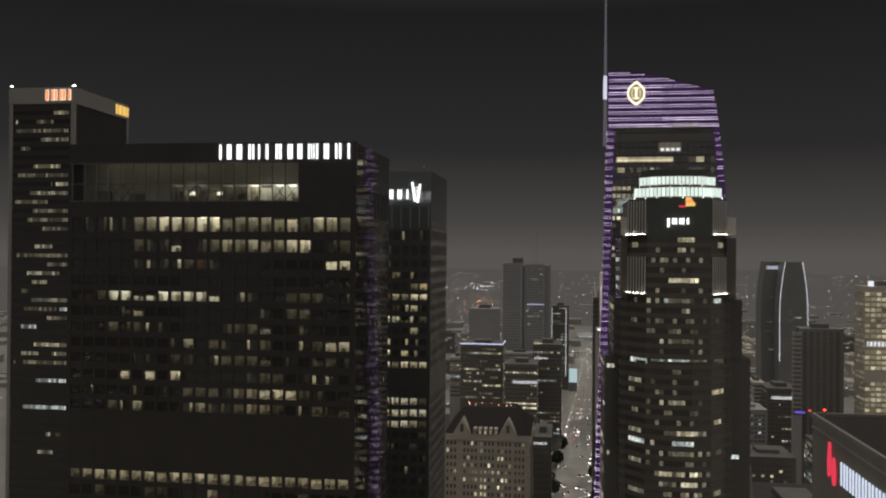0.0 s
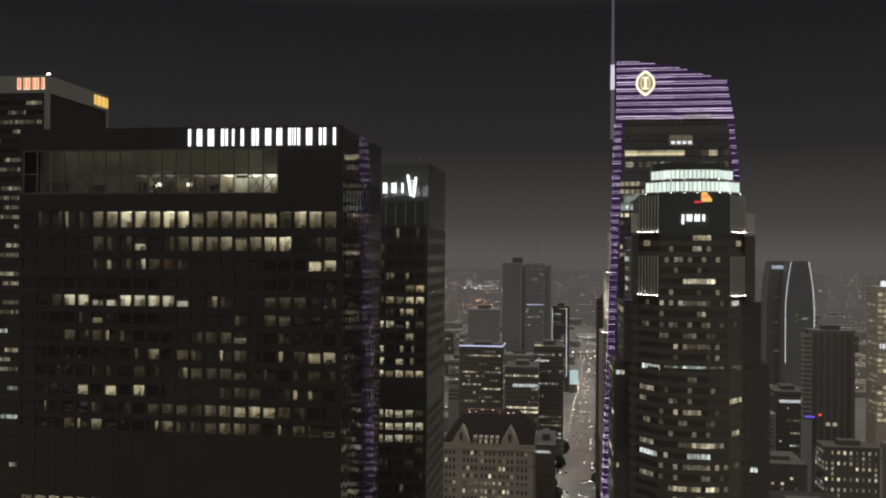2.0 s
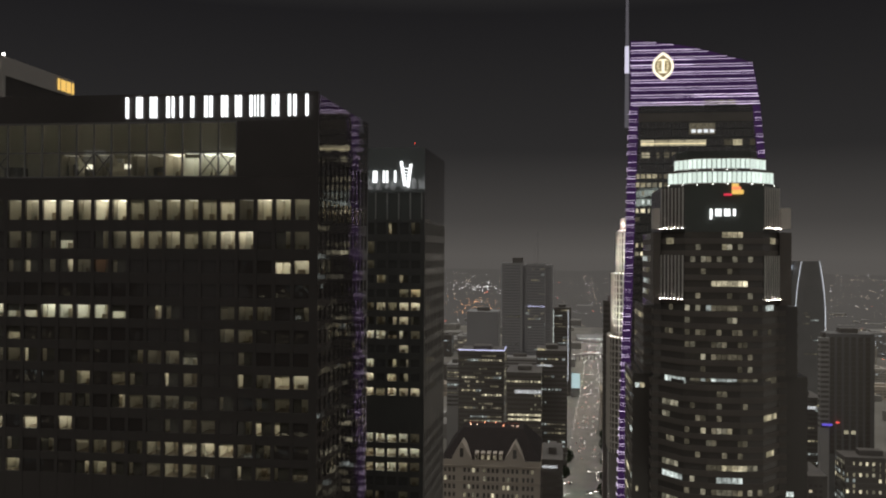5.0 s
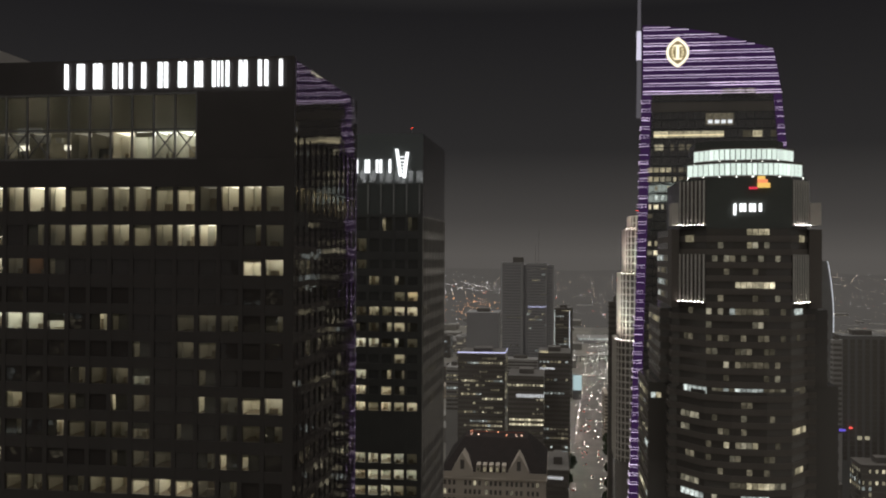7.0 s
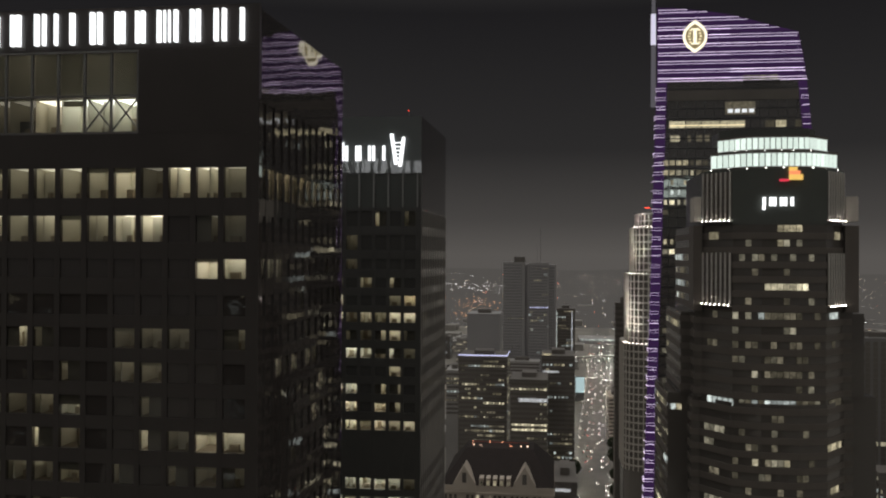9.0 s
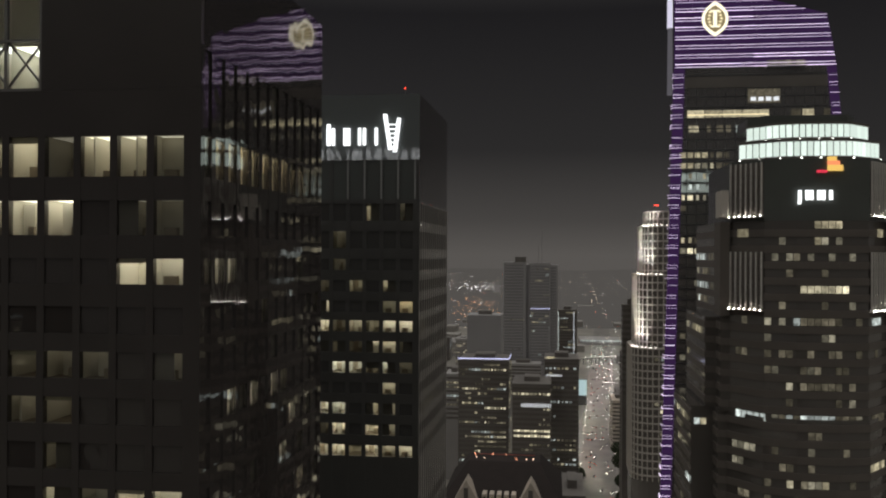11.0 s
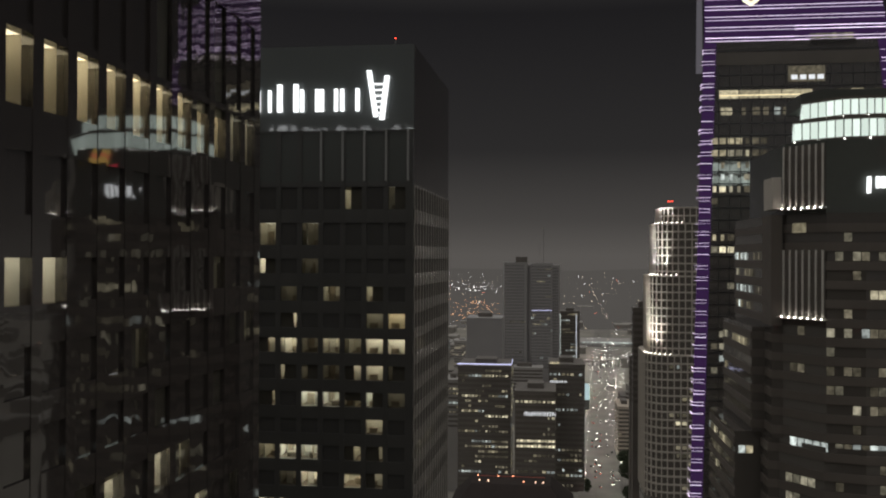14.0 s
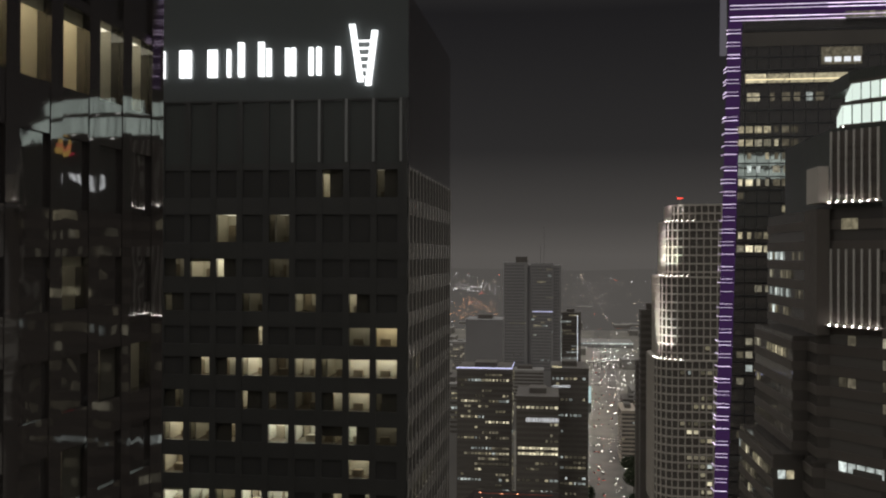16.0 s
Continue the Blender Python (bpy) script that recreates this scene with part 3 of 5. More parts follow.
def lay_panes(parent, m, length, z_top, z_low, pitch, win_h, bay, win_w, share, seed, out=-0.06, mixes="#w+--", runs=0.45, first=0.5, joined=False):
    """Lit windows laid into the window rows of one wall; a storey is often lit in runs."""
    rnd = random.Random(seed)
    z = z_top
    heap = {}
    while z > z_low:
        p = share * rnd.choice((0.15, 0.5, 1.0, 1.9))
        c, on = 0, None
        while first + c * bay + win_w < length:
            if on is None and rnd.random() < p * (1 - runs):
                on = rnd.choice(mixes)
            elif on is not None and rnd.random() > runs + 0.2:
                on = rnd.choice(mixes) if rnd.random() < p else None
            if on:
                w = win_w * rnd.choice((1, 1, 1, 0.55))
                if joined:
                    u = first + c * bay + win_w / 2
                    add_box(heap.setdefault(on, bmesh.new()), u - w / 2, u + w / 2, out, out + 0.06, z - win_h * 0.92, z - win_h * 0.1)
                else:
                    put("lit_window", sized(on, w, win_h * 0.82), parent, m @ Matrix.Translation((first + c * bay + win_w / 2, out, z - win_h * 0.92)))
            c += 1
        z -= pitch
    for on, bm in heap.items():
        stuff(part("lit_window", bm, FAR_PANE_LIGHT[on], parent, "scattered lit window panes", m))


def block_tower(name, label, x0, x1, y0, y1, h, pitch=3.6, win_h=1.9, bay=3.0, win_w=2.2, share=0.2, skin=DARKSTONE, seed=1, low=0.0, side="right", mixes="#w+--", fins=False, group="", dark_rows=True):
    """A plain office block: walls, window rows on the two walls that show, parapet and roof plant."""
    b = thing(name, ((x0 + x1) / 2, (y0 + y1) / 2, 0), label, "building", group)
    part("wall", box_bm(x0, x1, y0, y1, 0, h), skin, b)
    part("parapet", box_bm(x0 - 0.15, x1 + 0.15, y0 - 0.15, y1 + 0.15, h - 0.7, h + 0.6), skin, b)
    part("roof_plant", box_bm(x0 + (x1 - x0) * 0.3, x0 + (x1 - x0) * 0.7, y0 + (y1 - y0) * 0.3, y0 + (y1 - y0) * 0.7, h + 0.6, h + 4.0), DARKSTONE, b)
    for m, length in ((face_front(x0, y0), x1 - x0), ((face_right(x1, y0), y1 - y0) if side == "right" else (face_left(x0, y1), y1 - y0))):
        if dark_rows:
            bm = bmesh.new()
            z = h - 2.0
            while z > max(low, 4):
                if fins:
                    c = 0
                    while 0.5 + c * bay + win_w < length:
                        add_box(bm, 0.5 + c * bay, 0.5 + c * bay + win_w, -0.05, 0.05, z - win_h, z)
                        c += 1
                else:
                    add_box(bm, 0.4, length - 0.4, -0.05, 0.05, z - win_h, z)
                z -= pitch
            stuff(part("window_glass", bm, PANE_GLASS, b, "rows of dark windows", m))
        lay_panes(b, m, length, h - 2.0, max(low, 4), pitch, win_h, bay, win_w, share, seed + int(length), -0.16, mixes, joined=y0 > 600)
    return b


# ---- the stepped tower with the lit glass crown ----
AX = 44.8


def bowed(f, c, dy, back, bow=1.2):
    """Half widths of the front and of the chamfers' outer ends; the front swells a little."""
    y = 336.0
    return [(AX - f, y), (AX - f * 0.4, y - bow), (AX + f * 0.4, y - bow), (AX + f, y), (AX + c, y + dy), (AX + c + 2.2, y + dy + 0.2), (AX + c + 2.2, y + dy + 6), (AX + back + 2.6, y + dy + 6.2), (AX + back + 2.6, y + 44),
            (AX - back, y + 44), (AX - back, y + dy + 6.2), (AX - c - 2.2, y + dy + 6), (AX - c - 2.2, y + dy + 0.2), (AX - c, y + dy)]


crown_tower = thing("office_tower", (AX, 358, 0), "brown stone tower with uplit fins and a glowing glass crown", "skyscraper")
poly_tower(crown_tower, bowed(12, 18.6, 7.7, 20.8), 168.2, 192.4, 3.85, 2.1, STONE, TOWER_GLASS, phase=192.4)
poly_tower(crown_tower, bowed(12, 18.6, 7.7, 23.6), 145.2, 168.2, 3.85, 2.1, STONE, TOWER_GLASS, phase=192.4)
poly_tower(crown_tower, bowed(12.4, 19.2, 8.4, 27.0, 2.0), 0.0, 145.2, 3.85, 2.1, STONE, TOWER_GLASS, phase=192.4)
DARKPANEL = surface("dark_green_glass_panel", (0.10, 0.108, 0.098), 0.3, vary=0.25, scale=0.1, bump=0.03)
top_plan = [(AX - 12, 336), (AX + 12, 336), (AX + 18.2, 343.4), (AX + 18.2, 375), (AX - 18.2, 375), (AX - 18.2, 343.4)]
bm = bmesh.new()
add_prism(bm, top_plan, 192.41, 207.2)
part("upper_wall", bm, DARKPANEL, crown_tower, "smooth dark panel under the crown")
for s in (-1, 1):
    x0, x1 = sorted((AX + s * 18.9, AX + s * 20.8 + (1.3 if s > 0 else 0)))
    # the upper piers' uplight is put into their pale colour
    part("pier", box_bm(x0, x1, 342.9, 350, 193.5, 200.2), PALE, crown_tower, "pale uplit stone pier")
    part("pier", box_bm(x0 - 0.2, x1 + 0.2, 342.95, 350.6, 169.0, 192.3), STONE, crown_tower)
# crown: two stepped bands of lit glass panes with stone ledges and small lamps
for fx, cx, y0, z0, z1 in ((8.4, 16.5, 338.0, 207.9, 211.6), (8.2, 14.4, 339.4, 212.6, 215.9)):
    plan = [(AX + 0.4 + x, y) for x, y in ((-fx, y0), (-fx * 0.45, y0 - 0.8), (fx * 0.45, y0 - 0.8), (fx, y0), (cx, y0 + 6), (cx - 3.5, y0 + 20), (3.5 - cx, y0 + 20), (-cx, y0 + 6))]
    bm = bmesh.new()
    add_prism(bm, [(AX + (x - AX) * 0.96, 350 + (y - 350) * 0.96) for x, y in plan], z0, z1)
    part("crown_core", bm, DARKPANEL, crown_tower)
    for za, zb, k in ((z0 - 0.7, z0, 1.03), (z1, z1 + 0.5, 1.02)):
        bm = bmesh.new()
        add_prism(bm, [(AX + (x - AX) * k, 350 + (y - 350) * k) for x, y in plan], za, zb)
        part("crown_ledge", bm, STONE, crown_tower)
    for (xa, ya), (xb, yb) in zip(plan, plan[1:] + plan[:1]):
        run = math.hypot(xb - xa, yb - ya)
        count = max(2, int(run / 1.45))
        turn = math.degrees(math.atan2(yb - ya, xb - xa))
        me = to_mesh("crown_pane", box_bm(0.14, run / count - 0.14, -0.1, 0.05, 0.12, z1 - z0 - 0.12), BAND)
        for i in range(count):
            put("crown_pane", me, crown_tower, pose(xa + (xb - xa) * i / count, ya + (yb - ya) * i / count, z0, 0, 0, turn))
        for i in range(0, count, 3):
            part("crown_lamp", box_bm(-0.12, 0.12, -0.3, 0.0, -0.5, -0.25), SPOT, crown_tower, "", pose(xa + (xb - xa) * i / count, ya + (yb - ya) * i / count - 0.5, z0, 0, 0, turn))
bm = bmesh.new()
add_prism(bm, [(AX - 10, 345), (AX + 10, 345), (AX + 13, 350), (AX + 13, 362), (AX - 13, 362), (AX - 13, 350)], 216, 219)
part("roof", bm, DARKPANEL, crown_tower)
# uplit fins on both chamfers, two groups
FIN = surface("pale_metal_fin", (0.72, 0.70, 0.65), 0.45, 0.1, vary=0.15)
fin_at = {}
for s in (-1, 1):
    (xa, ya), (xb, yb) = ((AX - 18.6, 343.7), (AX - 12, 336)) if s < 0 else ((AX + 12, 336), (AX + 18.6, 343.7))
    turn = math.degrees(math.atan2(yb - ya, xb - xa))
    for z0, h in ((193.5, 13.0), (170.9, 14.0)):
        base = pose(xa, ya, z0, 0, 0, turn)
        run = math.hypot(xb - xa, yb - ya)
        part("fin_recess", box_bm(0.2, run - 0.2, -0.12, 0.0, 0.2, h), STONE, crown_tower, "", base)
        for k in range(1, int(h / 2.0)):
            part("fin_rail", box_bm(0.3, run - 0.3, -0.3, -0.2, 2.0 * k - 0.06, 2.0 * k + 0.06), STONE, crown_tower, "", base)
        for i in range(7):
            u = 0.6 + (run - 1.2) * i / 6
            if (z0, h) not in fin_at:
                fin_at[(z0, h)] = to_mesh("fin", box_bm(-0.14, 0.14, -0.5, -0.1, 0.3, h), FIN), to_mesh("fin_lamp", box_bm(-0.11, 0.11, -0.95, -0.75, -0.1, 0.1), FIN_SPOT)
            put("fin", fin_at[(z0, h)][0], crown_tower, base @ Matrix.Translation((u, 0, 0)))
            put("fin_lamp", fin_at[(z0, h)][1], crown_tower, base @ Matrix.Translation((u, 0, 0)))
        part("lamp_ledge", box_bm(0, run, -1.3, 0, -0.35, -0.12), STONE, crown_tower, "", base)
# lit offices of its bowed front, storey by storey below the sign, one mark a bay
FRONT_LIT = {0: ".......++++....", 1: "..=....+=.=....", 2: ".=.=-.=..=..=..", 3: "...-....-......", 4: ".....#######...", 5: "..-.....-...=..", 6: "=.=.w------..-.", 7: "........==.....", 8: "..--.....-.....",
             9: "-....-....--...", 10: ".....-----..-..", 11: "...-......-....", 12: ".=.w.wwwww.--..", 13: "......--.......", 14: ".-.........-...", 15: "..-...-........", 16: "...#..=.+...-..", 17: "-....-.....-...",
             18: "..-....-.......", 19: "....--.+++##==.", 20: "......wwwww....", 21: "...=..===.+.=..", 22: "...-.....-.....", 23: "...#++.++.##...", 24: "...=....####...", 25: "....==..++.==..", 26: "..=...-..=.....",
             27: "....++..==..=..", 28: ".==....ww...-..", 29: "...#..+..++....", 30: "..=....==.....-", 31: ".....++....==..", 32: "..ww......+....", 33: "....=..==..-..."}
rnd = random.Random(61)
for k, marks in FRONT_LIT.items():
    z = 192.4 - 3.85 * k
    f_, bow = (12.0, 1.2) if z > 146 else (12.4, 2.0)
    for i, ch in enumerate(marks):
        if ch == "." and k > 4 and rnd.random() < 0.16:
            ch = rnd.choice("---=")
        if ch != ".":
            u = -11.2 + 1.6 * i
            side_ = 0 if abs(u) < 0.4 * f_ else (1 if u > 0 else -1)
            y = 336 - bow * (1 if side_ == 0 else (f_ - abs(u)) / (0.6 * f_))
            put("lit_window", sized(ch, 1.44, 1.75), crown_tower, pose(AX + u, y + 0.08, z - 1.92, 0, 0, side_ * math.degrees(math.atan2(bow, 0.6 * f_))))
LEFT_LIT = {6: "..-...", 8: ".--...", 12: ".wwwww", 14: ".====.", 15: ".==...", 17: "..--..", 19: ".====.", 20: ".wwwww", 22: ".====.", 25: ".=====", 27: "..++..", 29: ".===..", 31: "...ww."}
RIGHT_LIT = {6: ".www..", 8: "..-...", 12: ".----.", 15: "+++++.", 18: ".+++..", 21: "..--..", 25: ".===..", 27: "=.....", 28: ".++...", 31: "..==.."}
for s, table, seed in ((-1, LEFT_LIT, 31), (1, RIGHT_LIT, 32)):
    for k, marks in table.items():
        z = 192.4 - 3.85 * k
        f_, c_, dy = (12.0, 18.6, 7.7) if z > 146 else (12.4, 19.2, 8.4)
        (xa, ya), (xb, yb) = ((AX - c_, 336 + dy), (AX - f_, 336)) if s < 0 else ((AX + f_, 336), (AX + c_, 336 + dy))
        base = pose(xa, ya, 0, 0, 0, math.degrees(math.atan2(yb - ya, xb - xa)))
        for i, ch in enumerate(marks):
            if ch != ".":
                put("lit_window", sized(ch, 1.5, 1.75), crown_tower, base @ Matrix.Translation((0.9 + 1.75 * i, 0.08, z - 1.92)))
    lay_panes(crown_tower, face_front(AX - 26.5 if s < 0 else AX + 21.6, 350.3), 4.8, 142.3, 70, 3.85, 2.0, 1.6, 1.4, 0.26, seed + 5, mixes="w+=--")
    put("lit_window", pane_mesh(3.2, 2.0, PANE_LIGHT["+"]), crown_tower, pose(AX + s * 16, 340.6, 188.5, 0, 0, -49 * -s if s > 0 else -49))
lay_panes(crown_tower, face_left(AX - 27.0, 380), 29, 142.3, 80, 3.85, 2.0, 2.2, 1.5, 0.4, 41, mixes="#w+=--", runs=0.3)
lay_panes(crown_tower, face_left(AX - 23.6, 380), 27, 165.4, 147, 3.85, 2.0, 2.2, 1.5, 0.35, 42, mixes="w+=--", runs=0.3)
lay_panes(crown_tower, face_left(AX - 20.8, 380), 27, 188.5, 170, 3.85, 2.0, 2.2, 1.5, 0.3, 43, mixes="w+=--", runs=0.3)
crown_sign = thing("wall_sign", (45, 335.5, 196.6), "white sign bars under a red and orange block emblem", "sign", "tower signs")
bars("sign_letter", crown_sign, pose(0, 335.3, 197.3), letters(40.3, 48.4, 3, 0.1), 2.3, SIGN_WHITE, stroke=0.3)
part("sign_letter", box_bm(40.4, 41.1, 335.3, 335.7, 196.3, 197.3), SIGN_WHITE, crown_sign)
part("emblem_block", box_bm(47.1, 50.6, 335.3, 335.7, 204.2, 205.6), SIGN_YELLOW, crown_sign, "amber block")
part("emblem_block", box_bm(47.1, 49.9, 335.31, 335.7, 205.62, 206.6), SIGN_ORANGE, crown_sign, "orange block")
part("emblem_block", box_bm(47.1, 49.2, 335.32, 335.7, 206.62, 207.6), SIGN_YELLOW, crown_sign, "amber block")
part("emblem_block", box_bm(44.7, 47.08, 335.3, 335.7, 203.8, 204.4), SIGN_RED, crown_sign, "red block")

# ---- the tall glass tower with the sail-like purple crown ----
WY = 412.0
sail = thing("glass_tower", (48, 432, 0), "tall glass tower, its curved sail crown striped in purple light", "skyscraper")
SAIL_GLASS = mirror_glass("blue_black_curtain_wall", (0.15, 0.142, 0.135), 3.6, wave=0.02, rough=0.05)
left_x = lambda z: 14.8 + 7.0 * min(z, 246) / 246
right_x = lambda z: 96.0 - 23.2 * min(z, 246) / 246
bm = bmesh.new()
add_prism(bm, [(left_x(0), WY), (right_x(0), WY), (right_x(0) - 3, WY + 42), (left_x(0) + 13, WY + 42)], 0, 246,
          [(left_x(246), WY), (right_x(246), WY), (right_x(246) - 3, WY + 34), (left_x(246) + 11, WY + 34)])
part("curtain_wall", bm, SAIL_GLASS, sail)
MULLION = surface("aluminium_mullion", (0.10, 0.10, 0.105), 0.4, 0.5)
z = 243.0
while z > 60:
    part("transom", box_bm(left_x(z) + 3.6, right_x(z) - 3.0, WY - 0.12, WY + 0.05, z - 0.15, z + 0.15), MULLION, sail)
    z -= 3.5
upright = to_mesh("mullion", box_bm(-0.06, 0.06, WY - 0.09, WY + 0.05, 60, 243), MULLION)
for i in range(15):
    put("mullion", upright, sail, Matrix.Translation((26.0 + 3.1 * i, 0, 0)))
part("plant_louvre", box_bm(left_x(242) + 3.6, right_x(242) - 3.0, WY - 0.16, WY + 0.02, 238.9, 242.6), DARKSTONE, sail, "dark louvred plant floor")


def crown_top(x):
    """The sail's upper outline."""
    pts = ((21.9, 272.2), (26.8, 272.0), (37.2, 270.7), (47.6, 268.9), (61.2, 264.9), (69.9, 262.4), (72.0, 252.0), (72.8, 246.0))
    for (a, za), (b, zb) in zip(pts, pts[1:]):
        if a <= x <= b:
            return za + (zb - za) * (x - a) / (b - a)
    return 246.0


bm = bmesh.new()
outline = [21.9, 26.8, 37.2, 47.6, 61.2, 69.9, 72.0, 72.8]
f = [bm.verts.new((21.9, WY, 246.0))] + [bm.verts.new((x, WY, crown_top(x))) for x in outline]
g = [bm.verts.new((v.co.x + (4.5 if v.co.x < 25 else 0), WY + 12, v.co.z)) for v in f]
bm.faces.new(f)
bm.faces.new(g[::-1])
for i in range(len(f)):
    j = (i + 1) % len(f)
    bm.faces.new((f[i], g[i], g[j], f[j]))
bmesh.ops.recalc_face_normals(bm, faces=bm.faces)
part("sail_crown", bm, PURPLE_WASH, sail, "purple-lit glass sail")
for n in range(9):
    for dz in (0.0, 0.95):
        z = 271.2 - 3.05 * n - dz
        x = 22.2
        while x < 72.6 and crown_top(x + 0.3) > z + 0.1:
            x += 0.3
        if x > 24:
            for a, b in ((22.2, min(x, 47)), (47.05, x)):
                if b - a > 0.6:
                    part("light_strip", box_bm(a, b, WY - 0.25, WY - 0.05, z - 0.075, z + 0.075), PURPLE_STRIP, sail)
rnd = random.Random(11)
strip_l = to_mesh("light_strip", box_bm(0.0, 3.2, -0.3, -0.08, -0.045, 0.045), PURPLE_STRIP)
strip_s = to_mesh("light_strip", box_bm(-0.22, 0.0, -0.3, 3.4, -0.045, 0.045), PURPLE_STRIP)
strip_r = to_mesh("light_strip", box_bm(-2.6, 0.0, -0.3, -0.08, -0.045, 0.045), PURPLE_STRIP)
n = 0
z = 243.4
while z > 62:
    for dz in (0.0, 0.95):
        if rnd.random() < 0.9:
            put("light_strip", strip_l, sail, pose(left_x(z), WY, z - dz))
            if rnd.random() < 0.7:
                put("light_strip", strip_s, sail, pose(left_x(z), WY, z - dz))
        if z > 196 and rnd.random() < 0.8:
            put("light_strip", strip_r, sail, pose(right_x(z), WY, z - dz))
    z -= 3.3
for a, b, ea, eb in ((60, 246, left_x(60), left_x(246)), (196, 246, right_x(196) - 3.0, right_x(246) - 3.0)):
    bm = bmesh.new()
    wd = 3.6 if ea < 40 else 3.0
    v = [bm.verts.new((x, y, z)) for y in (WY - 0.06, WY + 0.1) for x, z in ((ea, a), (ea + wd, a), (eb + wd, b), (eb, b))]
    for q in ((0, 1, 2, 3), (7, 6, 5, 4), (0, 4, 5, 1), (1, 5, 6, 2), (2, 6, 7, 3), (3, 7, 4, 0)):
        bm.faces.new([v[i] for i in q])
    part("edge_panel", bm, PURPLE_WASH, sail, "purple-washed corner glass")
bm = bmesh.new()
bmesh.ops.create_cone(bm, cap_ends=True, segments=10, radius1=0.95, radius2=0.22, depth=98, matrix=pose(20.7, WY + 1.0, 286))
# the light on the spire is put in as emission of the shaft
part("spire", bm, glow("faint_spire_glow", (0.66, 0.62, 0.70), 0.13), sail, "slim tapering steel spire")
bm = bmesh.new()
bmesh.ops.create_cone(bm, cap_ends=True, segments=10, radius1=0.95, radius2=0.85, depth=11, matrix=pose(20.6, WY + 0.6, 264.6))
part("spire_lamp", bm, glow("lilac_spire_light", (0.86, 0.82, 1.0), 0.75), sail)
part("terrace", box_bm(51.2, 63.6, WY - 1.0, WY - 0.1, 245.4, 245.7), STEEL, sail)
for i in range(8):
    part("terrace_window", box_bm(51.4 + 1.5 * i, 52.7 + 1.5 * i, WY - 0.22, WY - 0.08, 245.75, 247.5), PANE_LIGHT["="], sail)
for i in range(4):
    part("lounge_lamp", box_bm(46.2 + 2.4 * i, 47.9 + 2.4 * i, WY - 0.3, WY - 0.15, 234.4, 235.7), SIGN_SMALL, sail)
part("lounge_window", box_bm(45.4, 55.5, WY - 0.14, WY - 0.02, 233.8, 238.3), PANE_LIGHT["-"], sail, "large bright lounge window")
for a, b, ch in ((26.2, 31.5, "+"), (31.8, 37.2, "+"), (37.5, 43.4, "+"), (43.7, 52, "+"), (59, 62, "-"), (62.5, 66, "+"), (69, 71, "-")):
    put("lounge_window", pane_mesh(b - a, 2.4, PANE_LIGHT[ch]), sail, pose((a + b) / 2, WY - 0.1, 229.2))
for a, b in ((26.2, 36), (36.2, 46), (46.2, 52)):
    part("cove_light", box_bm(a, b, WY - 0.2, WY - 0.12, 229.9, 230.3), SIGN_GOLD, sail)
for a, b, ch in ((26.6, 29.8, "#"), (32.5, 33.6, "-"), (35.5, 37.5, "-"), (38.5, 40, "-"), (41.6, 43.2, "w"), (59, 66, "-"), (69, 70.6, "-"), (44, 46, "-")):
    put("lit_window", pane_mesh(b - a, 2.2, PANE_LIGHT[ch]), sail, pose((a + b) / 2, WY - 0.1, 224.4))
lay_panes(sail, face_front(23.5, WY), 17, 218.0, 70, 3.5, 2.1, 2.3, 1.75, 0.65, 77, mixes="#+w+==-", runs=0.15)
lay_panes(sail, face_front(62, WY), 14, 218.0, 196, 3.5, 2.2, 2.6, 1.9, 0.2, 78)
emblem = thing("wall_sign", (35, WY - 0.3, 256), "warm white almond-shaped emblem on the purple crown", "sign", "tower signs")
bm = bmesh.new()
ring = []
for i in range(48):
    t_ = math.sin(2 * math.pi * i / 48)
    ring.append(((1 - abs(t_) ** 2.3) * (1 if math.cos(2 * math.pi * i / 48) >= 0 else -1), t_))
ring[12], ring[36] = (0.0, 1.0), (0.0, -1.0)
outer = [(34.9 + 4.2 * x, 261.5 + 5.8 * z_) for x, z_ in ring]
inner = [(34.9 + 3.3 * x, 261.5 + 4.5 * z_) for x, z_ in ring]
ov = [[bm.verts.new((x, y, z_)) for x, z_ in pts] for y in (WY - 0.6, WY - 0.3) for pts in (outer, inner)]
for i in range(48):
    j = (i + 1) % 48
    bm.faces.new((ov[0][i], ov[1][i], ov[1][j], ov[0][j]))
    bm.faces.new((ov[0][i], ov[0][j], ov[2][j], ov[2][i]))
    bm.faces.new((ov[1][i], ov[3][i], ov[3][j], ov[1][j]))
part("emblem_ring", bm, SIGN_CREAM, emblem)
bm = bmesh.new()
lens = [bm.verts.new((x, WY - 0.36, z_)) for x, z_ in inner]
bm.faces.new(lens)
back_ = [bm.verts.new((x, WY - 0.28, z_)) for x, z_ in inner]
bm.faces.new(back_[::-1])
for i in range(48):
    j = (i + 1) % 48
    bm.faces.new((lens[i], back_[i], back_[j], lens[j]))
bmesh.ops.recalc_face_normals(bm, faces=bm.faces)
part("emblem_field", bm, glow("dim_gold_field", (0.9, 0.7, 0.36), 0.28), emblem)
part("emblem_bar", box_bm(34.3, 35.5, WY - 0.62, WY - 0.4, 259.0, 264.0), SIGN_CREAM, emblem)
for z in (258.7, 263.9):
    part("emblem_bar", box_bm(33.5, 36.3, WY - 0.63, WY - 0.41, z, z + 0.45), SIGN_CREAM, emblem)
